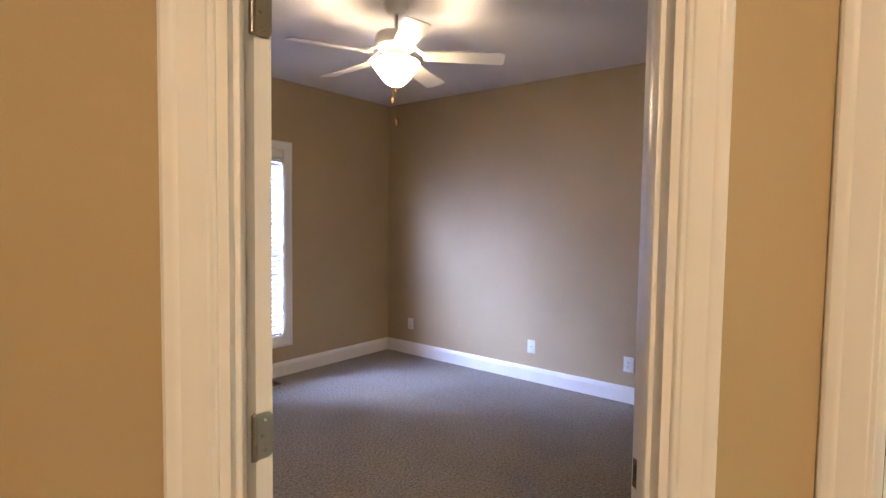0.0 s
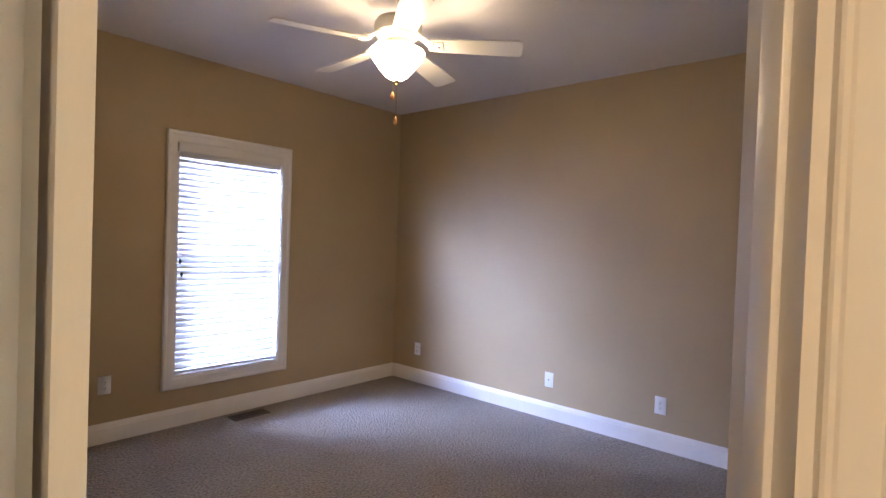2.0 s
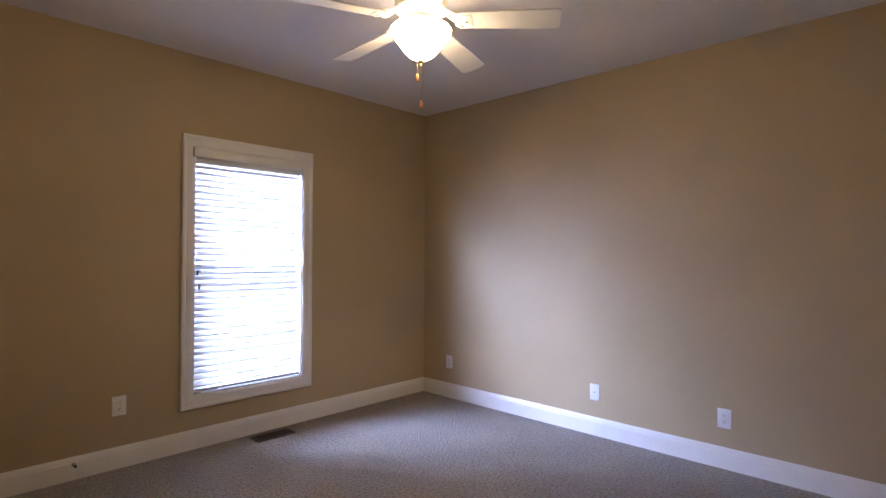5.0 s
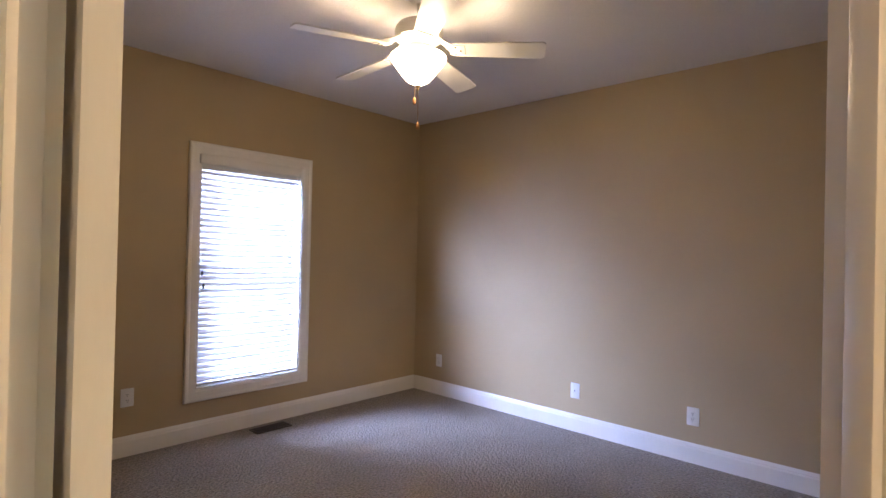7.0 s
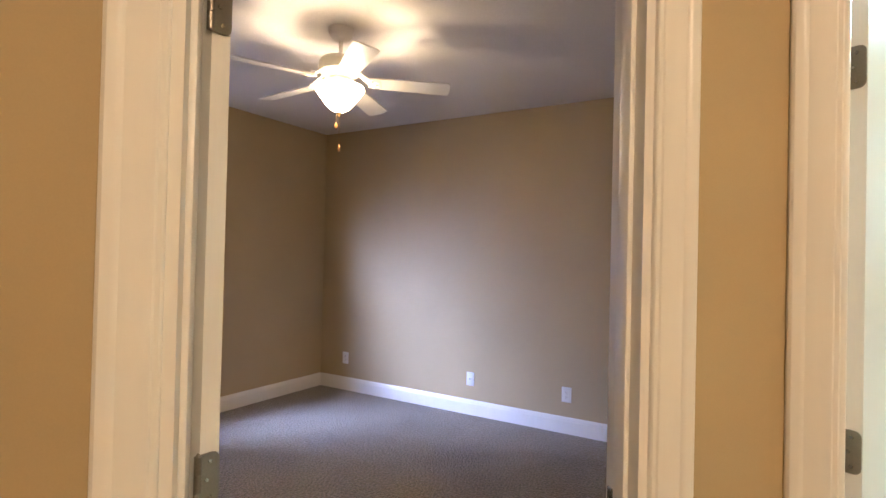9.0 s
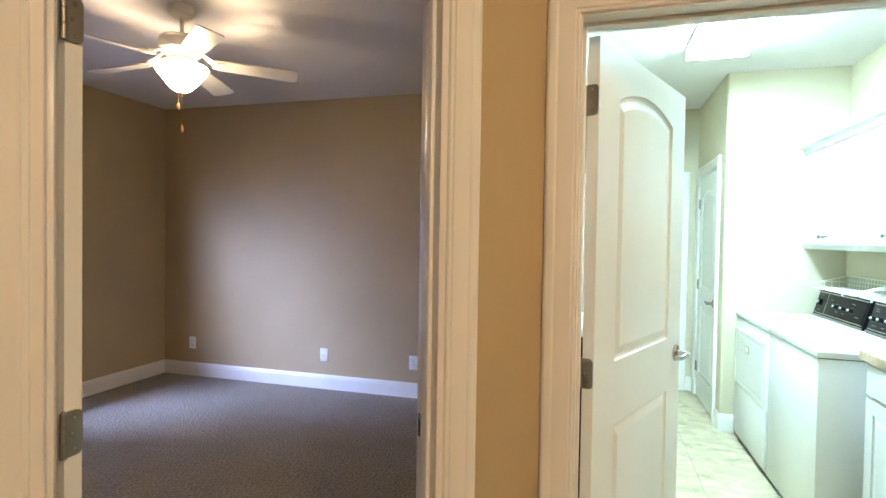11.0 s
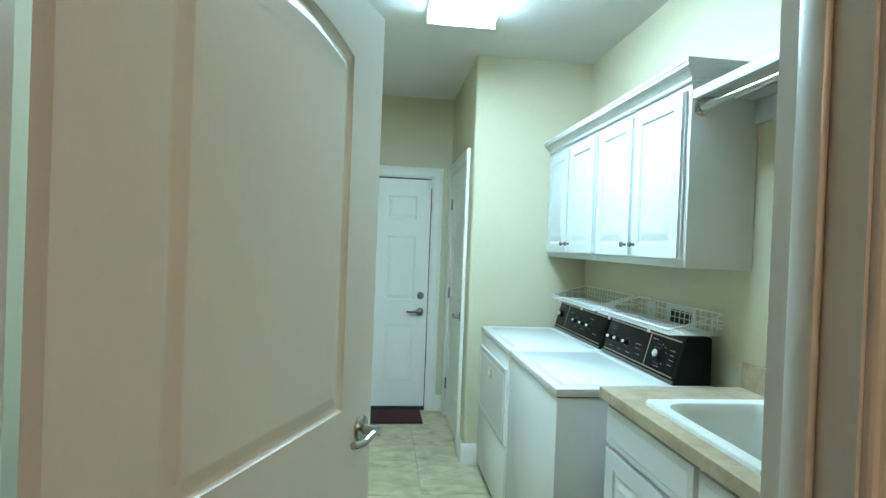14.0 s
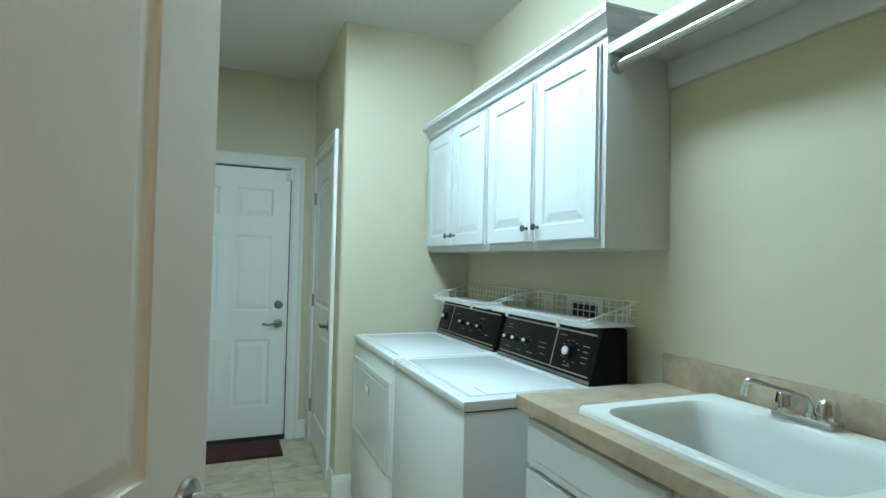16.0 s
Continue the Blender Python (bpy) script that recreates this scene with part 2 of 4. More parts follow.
def box(bm, x0, y0, z0, x1, y1, z1, bevel=0.0, m=None, seg=2):
    r = bmesh.ops.create_cube(bm, size=1)
    vs = r["verts"]
    for v in vs:
        v.co = Vector(((x0 + x1) / 2 + v.co.x * (x1 - x0), (y0 + y1) / 2 + v.co.y * (y1 - y0), (z0 + z1) / 2 + v.co.z * (z1 - z0)))
    if m is not None:
        bmesh.ops.transform(bm, matrix=m, verts=vs)
    if bevel:
        es = {e for v in vs for e in v.link_edges}
        bmesh.ops.bevel(bm, geom=list(es), offset=bevel, segments=seg, affect='EDGES', profile=0.5)
    return bm


def cyl(bm, p, q, r0, r1=None, seg=16):
    p, q = Vector(p), Vector(q)
    d = q - p
    m = Matrix.Translation((p + q) / 2) @ d.to_track_quat("Z", "Y").to_matrix().to_4x4()
    bmesh.ops.create_cone(bm, cap_ends=True, segments=seg, radius1=r0, radius2=r0 if r1 is None else r1, depth=d.length, matrix=m)
    return bm


def lathe(bm, profile, seg=40, m=None, cap=True):
    """Turn (radius, height) pairs round the z axis."""
    rings = []
    for r, z in profile:
        rings.append([bm.verts.new((r * math.cos(2 * math.pi * i / seg), r * math.sin(2 * math.pi * i / seg), z)) for i in range(seg)])
    for a, c in zip(rings, rings[1:]):
        for i in range(seg):
            j = (i + 1) % seg
            bm.faces.new((a[i], a[j], c[j], c[i]))
    if cap:
        bm.faces.new(rings[0][::-1])
        bm.faces.new(rings[-1])
    if m is not None:
        bmesh.ops.transform(bm, matrix=m, verts=[v for ring in rings for v in ring])
    return bm


def tube(bm, pts, r, seg=12):
    """A round bar along points."""
    pts = [Vector(p) for p in pts]
    rings = []
    for i, p in enumerate(pts):
        d = (pts[min(i + 1, len(pts) - 1)] - pts[max(i - 1, 0)]).normalized()
        q = d.to_track_quat("Z", "Y")
        rings.append([bm.verts.new(p + q @ Vector((r * math.cos(2 * math.pi * k / seg), r * math.sin(2 * math.pi * k / seg), 0))) for k in range(seg)])
    for a, c in zip(rings, rings[1:]):
        for k in range(seg):
            j = (k + 1) % seg
            bm.faces.new((a[k], a[j], c[j], c[k]))
    bm.faces.new(rings[0][::-1])
    bm.faces.new(rings[-1])
    return bm


def arc(points, n=8):
    """Smooth curve through points."""
    out = []
    P = [Vector(p) for p in points]
    for i in range(len(P) - 1):
        a, c = P[i], P[i + 1]
        pa, pc = P[max(i - 1, 0)], P[min(i + 2, len(P) - 1)]
        for k in range(n):
            t = k / n
            out.append(0.5 * ((2 * a) + (c - pa) * t + (2 * pa - 5 * a + 4 * c - pc) * t * t + (3 * a - pa - 3 * c + pc) * t ** 3))
    return out + [P[-1]]


def inset(poly, d):
    """Shift each side of a counter-clockwise polygon inwards by d."""
    n, out = len(poly), []
    for i in range(n):
        p, q, r = Vector(poly[i - 1]), Vector(poly[i]), Vector(poly[(i + 1) % n])
        e1, e2 = (q - p).normalized(), (r - q).normalized()
        n1, n2 = Vector((-e1.y, e1.x)), Vector((-e2.y, e2.x))
        k = (n1 + n2)
        out.append(q + k * (d / max(0.25, 1 + n1.dot(n2))))
    return [tuple(v) for v in out]


def rect(x0, z0, x1, z1):
    return [(x0, z0), (x1, z0), (x1, z1), (x0, z1)]


def arched(x0, z0, x1, z1, rise):
    """A panel with an eyebrow arch, springing at z1 - rise."""
    pts = [(x0, z0), (x1, z0)]
    for i in range(31):
        t = i / 30
        u = 1 - 2 * t
        pts.append((x1 + (x0 - x1) * t, z1 - rise * u * u))
    return pts


MOULDED = ((0.0, 0.0), (0.002, 0.004), (0.006, 0.0075), (0.012, 0.0095), (0.016, 0.0095), (0.040, 0.002), (0.043, 0.0015))


def panelled(bm, x0, z0, x1, z1, y0, y1, panels, profile=MOULDED, back=True):
    """A slab from y0 (front) to y1 with moulded panels let into the front, and the back."""
    def face(y, sign, with_panels):
        loop = [bm.verts.new((x, y, z)) for x, z in rect(x0, z0, x1, z1)]
        if not with_panels:
            bm.faces.new(loop)
            return loop
        edges = [bm.edges.new((loop[i], loop[(i + 1) % 4])) for i in range(4)]
        for pan in panels:
            loops = []
            for d, depth in profile:
                loops.append([bm.verts.new((x, y + sign * depth, z)) for x, z in inset(pan, d)])
            k = len(pan)
            edges += [bm.edges.new((loops[0][i], loops[0][(i + 1) % k])) for i in range(k)]
            for a, c in zip(loops, loops[1:]):
                for i in range(k):
                    j = (i + 1) % k
                    bm.faces.new((a[i], a[j], c[j], c[i]))
            bm.faces.new(loops[-1])
        bmesh.ops.triangle_fill(bm, use_beauty=True, edges=edges, normal=(0, -sign, 0))
        return loop
    f = face(y0, 1, True)
    k = face(y1, -1, back)
    for i in range(4):
        j = (i + 1) % 4
        bm.faces.new((f[i], f[j], k[j], k[i]))
    return bm


CASING = ((0.0, 0.0), (0.0, 0.009), (0.003, 0.012), (0.010, 0.012), (0.013, 0.015), (0.018, 0.0165), (0.050, 0.0175), (0.056, 0.0175),
          (0.060, 0.021), (0.066, 0.0235), (0.078, 0.0235), (0.084, 0.020), (0.087, 0.013), (0.087, 0.0))


def casing(bm, x0, x1, z1, face, out, z0=None, prof=CASING):
    """Mitred trim round an opening x0..x1 up to z1, on the plane y = face, standing out by out (+1 or -1)."""
    loops = []
    for u, v in prof:
        y = face + out * v
        if z0 is None:
            st = [(x0 - u, 0.0), (x0 - u, z1 + u), (x1 + u, z1 + u), (x1 + u, 0.0)]
        else:
            st = [(x0 - u, z0 - u), (x0 - u, z1 + u), (x1 + u, z1 + u), (x1 + u, z0 - u)]
        loops.append([bm.verts.new((x, y, z)) for x, z in st])
    n = len(loops)
    for i in range(n):
        a, c = loops[i], loops[(i + 1) % n]
        for k in range(3 if z0 is None else 4):
            j = (k + 1) % 4
            bm.faces.new((a[k], a[j], c[j], c[k]))
    if z0 is None:
        bm.faces.new([l[0] for l in loops])
        bm.faces.new([l[3] for l in loops][::-1])
    return bm


BASE = ((0.0, 0.0), (0.015, 0.0), (0.015, 0.098), (0.0135, 0.104), (0.011, 0.108), (0.011, 0.116), (0.008, 0.122), (0.005, 0.129), (0.003, 0.135), (0.0, 0.135))


def baseboard(p, q, label="white painted baseboard along the wall", parent=None):
    """Skirting from p to q on the floor; the room lies to the left of the way from p to q."""
    bm = bmesh.new()
    p, q = Vector((*p, 0)), Vector((*q, 0))
    d = (q - p).normalized()
    n = Vector((-d.y, d.x, 0))
    la = [bm.verts.new(p + n * u + Vector((0, 0, z))) for u, z in BASE]
    lb = [bm.verts.new(q + n * u + Vector((0, 0, z))) for u, z in BASE]
    k = len(BASE)
    for i in range(k):
        j = (i + 1) % k
        bm.faces.new((la[i], la[j], lb[j], lb[i]))
    bm.faces.new(la[::-1])
    bm.faces.new(lb)
    return setting("baseboard", bm, TRIM, label, "baseboard")


def wall(name, m, s0, s1, y0, y1, label, openings=(), paint=None, top=2.73):
    """A wall along its own x from s0 to s1, y0..y1 thick, with openings (a, b, sill, head)."""
    bm = bmesh.new()
    at = s0
    for a, c, sill, head in openings:
        box(bm, at, y0, 0, a, y1, top)
        if sill > 0:
            box(bm, a, y0, 0, c, y1, sill)
        box(bm, a, y0, head, c, y1, top)
        at = c
    box(bm, at, y0, 0, s1, y1, top)
    return setting(name, bm, paint or WALL, label, "wall", m)


# ---------- structure ----------
EX, FY, SY = -4.071, 4.293, 0.22          # bedroom: window wall, far wall, near wall
LX0, LX1, LY0, LY1 = 0.03, 1.970, 1.392, 5.39   # laundry
HY = 1.262                                 # hall face of the laundry wall
CX, CY = 1.170, 4.262                      # corner of the closet
TOP = 2.73
DIAG = pose(0, 0, 0, 0, 0, 45)             # frame of the diagonal wall: x along it, y into the bedroom
B0, B1 = 0.824, 0.928
DA0, DA1, DH = -0.153, 0.622, 2.045        # bedroom doorway
LA0, LA1 = 0.178, 1.072                    # laundry doorway

wall("wall_window", pose(EX, 0, 0, 0, 0, 90), 0.10, FY + 0.13, 0, 0.15, "tan painted bedroom wall with one window",
     [(2.057, 2.914, 0.361, 2.088)])
wall("wall_far", pose(0, 0, 0), EX, -0.09, FY, FY + 0.13, "long tan painted bedroom wall with three wall plates")
wall("wall_near", pose(0, 0, 0), EX, -1.05, 0.10, SY, "tan painted bedroom wall")
wall("wall_diagonal", DIAG, -1.46, 0.961, B0, B1, "tan painted diagonal wall between hall and bedroom",
     [(DA0 - 0.033, DA1 + 0.033, 0, DH + 0.02)])
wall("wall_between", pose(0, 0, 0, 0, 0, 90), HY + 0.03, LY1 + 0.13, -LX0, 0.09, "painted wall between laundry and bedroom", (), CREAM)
wall("wall_laundry_front", pose(0, 0, 0), 0.005, 2.22, HY, LY0, "tan painted wall with the laundry doorway",
     [(LA0 - 0.02, LA1 + 0.02, 0, DH + 0.02)])
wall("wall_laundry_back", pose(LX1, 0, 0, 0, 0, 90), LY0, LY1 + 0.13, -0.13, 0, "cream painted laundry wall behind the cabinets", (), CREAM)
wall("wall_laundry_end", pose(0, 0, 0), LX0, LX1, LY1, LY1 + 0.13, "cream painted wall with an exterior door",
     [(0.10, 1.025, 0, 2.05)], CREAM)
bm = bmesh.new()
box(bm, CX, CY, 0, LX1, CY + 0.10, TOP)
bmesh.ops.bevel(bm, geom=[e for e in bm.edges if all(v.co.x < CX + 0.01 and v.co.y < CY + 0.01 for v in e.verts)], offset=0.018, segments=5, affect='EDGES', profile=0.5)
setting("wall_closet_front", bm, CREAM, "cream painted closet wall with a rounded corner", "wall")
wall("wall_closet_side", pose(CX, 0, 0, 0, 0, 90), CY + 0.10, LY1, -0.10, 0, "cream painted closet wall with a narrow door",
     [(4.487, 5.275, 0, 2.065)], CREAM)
wall("wall_hall_left", pose(-1.60, 0, 0, 0, 0, 90), -1.72, -0.40, 0, 0.12, "tan painted hall wall")
wall("wall_hall_back", pose(0, 0, 0), -1.72, 2.34, -1.72, -1.60, "tan painted hall wall")
wall("wall_hall_right", pose(2.22, 0, 0, 0, 0, 90), -1.60, LY0, -0.12, 0, "tan painted hall wall")

bm = bmesh.new()
box(bm, EX - 0.15, -1.72, TOP, -0.03, FY + 0.13, TOP + 0.12)
setting("ceiling_bedroom", bm, CEIL, "off-white stippled bedroom ceiling", "ceiling")
bm = bmesh.new()
box(bm, -0.03, -1.72, TOP, 2.34, 1.33, TOP + 0.12)
setting("ceiling_hall", bm, CEIL, "off-white stippled hall ceiling", "ceiling")
bm = bmesh.new()
box(bm, -0.03, 1.33, TOP, 2.34, LY1 + 0.13, TOP + 0.12)
setting("ceiling_laundry", bm, CEIL, "off-white stippled laundry ceiling", "ceiling")

bm = bmesh.new()
box(bm, EX - 0.15, -1.72, -0.10, -0.03, FY + 0.13, 0)
setting("floor", bm, CARPET, "beige twist pile carpet covering the bedroom", "floor")
bm = bmesh.new()
box(bm, -0.03, -1.72, -0.10, 2.34, 1.33, 0)
setting("floor_hall", bm, CARPET, "beige twist pile carpet covering the hall", "floor")
bm = bmesh.new()
box(bm, -0.03, 1.33, -0.10, 2.34, LY1 + 0.13, -0.004)
laundry_floor = setting("floor_laundry", bm, GROUT, "sandy ceramic tile floor with thin grout joints", "floor")

bm = bmesh.new()
box(bm, -400, -400, -0.62, 400, 400, -0.60)
setting("ground", bm, GRASS, "green lawn round the house", "ground")

# added glowing board: whitens the view through the blind, adds fill light
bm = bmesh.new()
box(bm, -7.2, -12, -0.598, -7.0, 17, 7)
setting("backdrop", bm, BACKGLOW, "glowing pale blue board added outside the bedroom window", "backdrop")

# baseboards
baseboard((EX, FY), (EX, SY))
baseboard((-0.09, FY), (EX + 0.015, FY))
baseboard((EX + 0.015, SY), (-1.13, SY))
baseboard((-0.09, 1.30), (-0.09, FY - 0.015))
baseboard((LX0, LY1 - 0.015), (LX0, LY0))
baseboard((CX, CY), (CX, CY + 0.155))
baseboard((CX + 0.105, CY), (CX - 0.015, CY))
baseboard((CX, LY1), (1.097, LY1))


def at_diag(a, b):
    v = DIAG @ Vector((a, b, 0))
    return (v.x, v.y)


baseboard(at_diag(-0.60, B1), at_diag(DA0 - 0.105, B1))
baseboard((2.22, HY), (LA1 + 0.087, HY))


# ---------- hardware ----------
def lever(parent, x, y, z, way, out=-1, material=None):
    """A lever handle on a door face: round rosette, neck and a waved lever pointing along x by way."""
    material = material or NICKEL
    bm = bmesh.new()
    turn = Matrix.Translation((x, y, z)) @ Matrix.Rotation(radians(90 if out < 0 else -90), 4, 'X')
    lathe(bm, ((0.033, 0.0), (0.033, 0.004), (0.030, 0.009), (0.022, 0.012), (0.013, 0.014), (0.011, 0.040), (0.012, 0.052), (0.008, 0.056)), 28, turn)
    rose = part("door_handle", bm, material, parent, "satin nickel lever handle")
    bm = bmesh.new()
    yy = y + out * 0.047
    path = arc([(x - way * 0.008, yy, z), (x + way * 0.03, yy + out * 0.004, z + 0.003), (x + way * 0.07, yy, z - 0.004), (x + way * 0.115, yy - out * 0.006, z + 0.002)])
    tube(bm, path, 0.0085, 12)
    part("lever", bm, material, rose)


def hinge(parent, z):
    """A butt hinge on a door's hinge edge: rounded leaf, three knuckles."""
    bm = bmesh.new()
    out = [(-0.034 + 0.013 - 0.013 * math.cos(a), z + s * (0.0445 - 0.013 + 0.013 * math.sin(a))) for s, sweep in ((-1, (90, 60, 30, 0)), (1, (0, 30, 60, 90))) for a in map(radians, sweep)]
    out = [(0.001, z - 0.0445)] + out + [(0.001, z + 0.0445)]
    la = [bm.verts.new((-0.0025, y, h)) for y, h in out]
    lb = [bm.verts.new((0.001, y, h)) for y, h in out]
    bm.faces.new(la)
    bm.faces.new(lb[::-1])
    for i in range(len(out)):
        j = (i + 1) % len(out)
        bm.faces.new((la[i], la[j], lb[j], lb[i]))
    leaf = part("hinge", bm, BRONZE, parent, "aged satin nickel butt hinge")
    bm = bmesh.new()
    for k in range(3):
        cyl(bm, (-0.003, 0.006, z - 0.044 + k * 0.0297), (-0.003, 0.006, z - 0.044 + k * 0.0297 + 0.0285), 0.0062, seg=14)
    cyl(bm, (-0.003, 0.006, z + 0.044), (-0.003, 0.006, z + 0.049), 0.0045, 0.002, 12)
    part("knuckle", bm, BRONZE, leaf)
    for dz in (-0.03, 0.0, 0.03):
        bm = bmesh.new()
        cyl(bm, (-0.0025, -0.017 + 0.006 * (dz == 0), z + dz), (-0.0036, -0.017 + 0.006 * (dz == 0), z + dz), 0.004, 0.0032, 10)
        part("screw", bm, NICKEL, leaf)


def door_frame(name, m, a0, a1, head, y0, y1, label, stop_at=None, sides=(-1, 1), reveal=0.005):
    """Jambs, stops and mitred casings round an opening in a wall y0..y1 thick."""
    root = thing(name, m, label, "door frame", "", "structure")
    bm = bmesh.new()
    box(bm, a0 - reveal - 0.014, y0 - 0.001, 0, a0, y1 + 0.001, head)
    part("jamb", bm, TRIM, root, smooth=False)
    bm = bmesh.new()
    box(bm, a1, y0 - 0.001, 0, a1 + reveal + 0.014, y1 + 0.001, head)
    part("jamb", bm, TRIM, root, smooth=False)
    bm = bmesh.new()
    box(bm, a0 - reveal - 0.014, y0 - 0.001, head, a1 + reveal + 0.014, y1 + 0.001, head + 0.019)
    part("head_jamb", bm, TRIM, root, smooth=False)
    if stop_at is not None:
        bm = bmesh.new()
        s0, s1 = stop_at
        box(bm, a0 - 0.0005, s0, 0, a0 + 0.011, s1, head - 0.011, 0.003)
        box(bm, a1 - 0.011, s0, 0, a1 + 0.0005, s1, head - 0.011, 0.003)
        box(bm, a0 - 0.0005, s0, head - 0.011, a1 + 0.0005, s1, head + 0.0005, 0.003)
        part("stop", bm, TRIM, root)
    for side in sides:
        bm = bmesh.new()
        casing(bm, a0 - reveal, a1 + reveal, head + 0.005, y0 if side < 0 else y1, side)
        part("casing", bm, TRIM, root)
    return root


bed_frame = door_frame("door_frame_1", DIAG, DA0, DA1, DH, B0, B1, "white painted frame and casing of the bedroom doorway", (B0 + 0.030, B0 + 0.066), reveal=0.018)
lau_frame = door_frame("door_frame_2", pose(0, 0, 0), LA0, LA1, DH, HY, LY0, "white painted frame and casing of the laundry doorway", (HY + 0.050, HY + 0.090))
for root, x, y, s in ((bed_frame, DA1, B1 - 0.022, -1), (lau_frame, LA1, LY0 - 0.022, -1)):
    bm = bmesh.new()
    box(bm, x - 0.0022, y - 0.014, 0.93, x + 0.001, y + 0.016, 0.99, 0.001)
    strike = part("strike_plate", bm, NICKEL, root, "satin nickel strike plate")
    bm = bmesh.new()
    box(bm, x - 0.0032, y - 0.007, 0.945, x - 0.001, y + 0.006, 0.975)
    part("latch_hole", bm, SLOT, strike)

TWO_PANEL = lambda w: [rect(0.158, 0.24, w - 0.158, 0.866), arched(0.158, 1.068, w - 0.158, 1.935, 0.052)]

# bedroom door, swung wide into the room
bed_door = thing("door_1", DIAG @ pose(DA0 + 0.019, B1 - 0.0025, 0, 0, 0, 132), "white two-panel bedroom door standing wide open", "door", "", "structure")
bm = bmesh.new()
W = DA1 - DA0 - 0.022
panelled(bm, 0.002, 0.012, W, 2.035, -0.035, 0.0, TWO_PANEL(W))
part("leaf", bm, DOORPAINT, bed_door, "", False)
for z in (0.28, 1.055, 1.852):
    hinge(bed_door, z)
lever(bed_door, W - 0.06, -0.035, 0.93, -1, -1)
lever(bed_door, W - 0.06, 0.0, 0.93, -1, 1)

# laundry door, half open into the laundry
lau_door = thing("door_2", pose(LA0 + 0.014, LY0 + 0.003, 0, 0, 0, 66.0), "white two-panel arched laundry door standing half open", "door", "", "structure")
bm = bmesh.new()
W = 0.842
panelled(bm, 0.002, 0.012, W, 2.035, -0.035, 0.0, TWO_PANEL(W))
part("leaf", bm, DOORPAINT, lau_door, "", False)
for z in (0.28, 1.055, 1.852):
    hinge(lau_door, z)
lever(lau_door, W - 0.06, -0.035, 0.998, -1, -1)
lever(lau_door, W - 0.06, 0.0, 0.998, -1, 1)

# closet door, shut; its frame looks along -x
CLOSET = pose(CX, 0, 0, 0, 0, 90)
clo_frame = door_frame("door_frame_3", CLOSET, 4.507, 5.255, 2.045, -0.10, 0.0, "white painted frame and casing of the closet door", None, (1,))
clo = thing("door_3", CLOSET @ pose(4.507, 0, 0), "white two-panel arched closet door, shut", "door", "", "structure")
bm = bmesh.new()
W = 0.745
panelled(bm, 0.003, 0.012, W, 2.04, -0.001, -0.036, [rect(0.115, 0.24, W - 0.115, 0.86), arched(0.115, 1.03, W - 0.115, 1.90, 0.05)], tuple((d, -k) for d, k in MOULDED))
part("leaf", bm, DOORPAINT, clo, "", False)
lever(clo, 0.065, 0.0, 0.94, 1, 1, DULLNICKEL)
for z in (0.28, 1.05, 1.80):
    bm = bmesh.new()
    box(bm, W - 0.030, 0.0, z - 0.0445, W - 0.002, 0.003, z + 0.0445, 0.0008)
    cyl(bm, (W + 0.002, 0.006, z - 0.0445), (W + 0.002, 0.006, z + 0.0445), 0.006, seg=12)
    part("hinge", bm, BRONZE, clo, "aged satin nickel butt hinge")

# exterior door, shut
ext_frame = door_frame("door_frame_4", pose(0, 0, 0), 0.12, 1.005, 2.03, LY1, LY1 + 0.13, "white painted frame and casing of the exterior door", None, (-1,))
ext = thing("door_4", pose(0.12, LY1 + 0.012, 0), "white six-panel exterior door, shut", "door", "", "structure")
bm = bmesh.new()
W = 0.882
cols = ((0.125, 0.385), (0.497, 0.757))
pans = [rect(a, z0, c, z1) for a, c in cols for z0, z1 in ((0.255, 0.75), (0.96, 1.52), (1.665, 1.87))]
panelled(bm, 0.003, 0.035, W - 0.005, 2.018, 0.0, 0.042, pans, ((0.0, 0.0), (0.008, 0.004), (0.014, 0.006), (0.022, 0.006), (0.044, 0.001)))
part("leaf", bm, DOORPAINT, ext, "", False)
lever(ext, W - 0.068, 0.0, 0.865, -1, -1, DULLNICKEL)
bm = bmesh.new()
lathe(bm, ((0.031, 0), (0.031, 0.008), (0.026, 0.014), (0.014, 0.017), (0.013, 0.024), (0.006, 0.026)), 28, Matrix.Translation((W - 0.068, 0.0, 1.005)) @ Matrix.Rotation(radians(90), 4, 'X'))
part("deadbolt", bm, DULLNICKEL, ext, "satin nickel deadbolt")
bm = bmesh.new()
box(bm, 0.0005, 0.006, 0.030, 0.003, 0.05, 2.029)
box(bm, W - 0.005, 0.006, 0.030, W + 0.0025, 0.05, 2.029)
box(bm, 0.003, 0.006, 2.018, W - 0.005, 0.05, 2.029)
part("weatherstrip", bm, RUBBER, ext, "dark weatherstrip round the door", False)
bm = bmesh.new()
box(bm, 0.0005, -0.006, 0.0, W + 0.0025, 0.055, 0.030, 0.003)
part("threshold", bm, RUBBER, ext, "dark rubber threshold")
sensor = thing("alarm_contact", pose(0.975, LY1 - 0.012, 1.985), "small white magnetic alarm contact on the door's corner", "sensor")
bm = bmesh.new()
box(bm, -0.012, -0.004, -0.045, 0.012, 0.022, 0.035, 0.003)
part("body", bm, PLASTICW, sensor)
bm = bmesh.new()
box(bm, 0.016, -0.012, -0.045, 0.034, 0.0, 0.045, 0.003)
part("magnet", bm, PLASTICW, sensor)

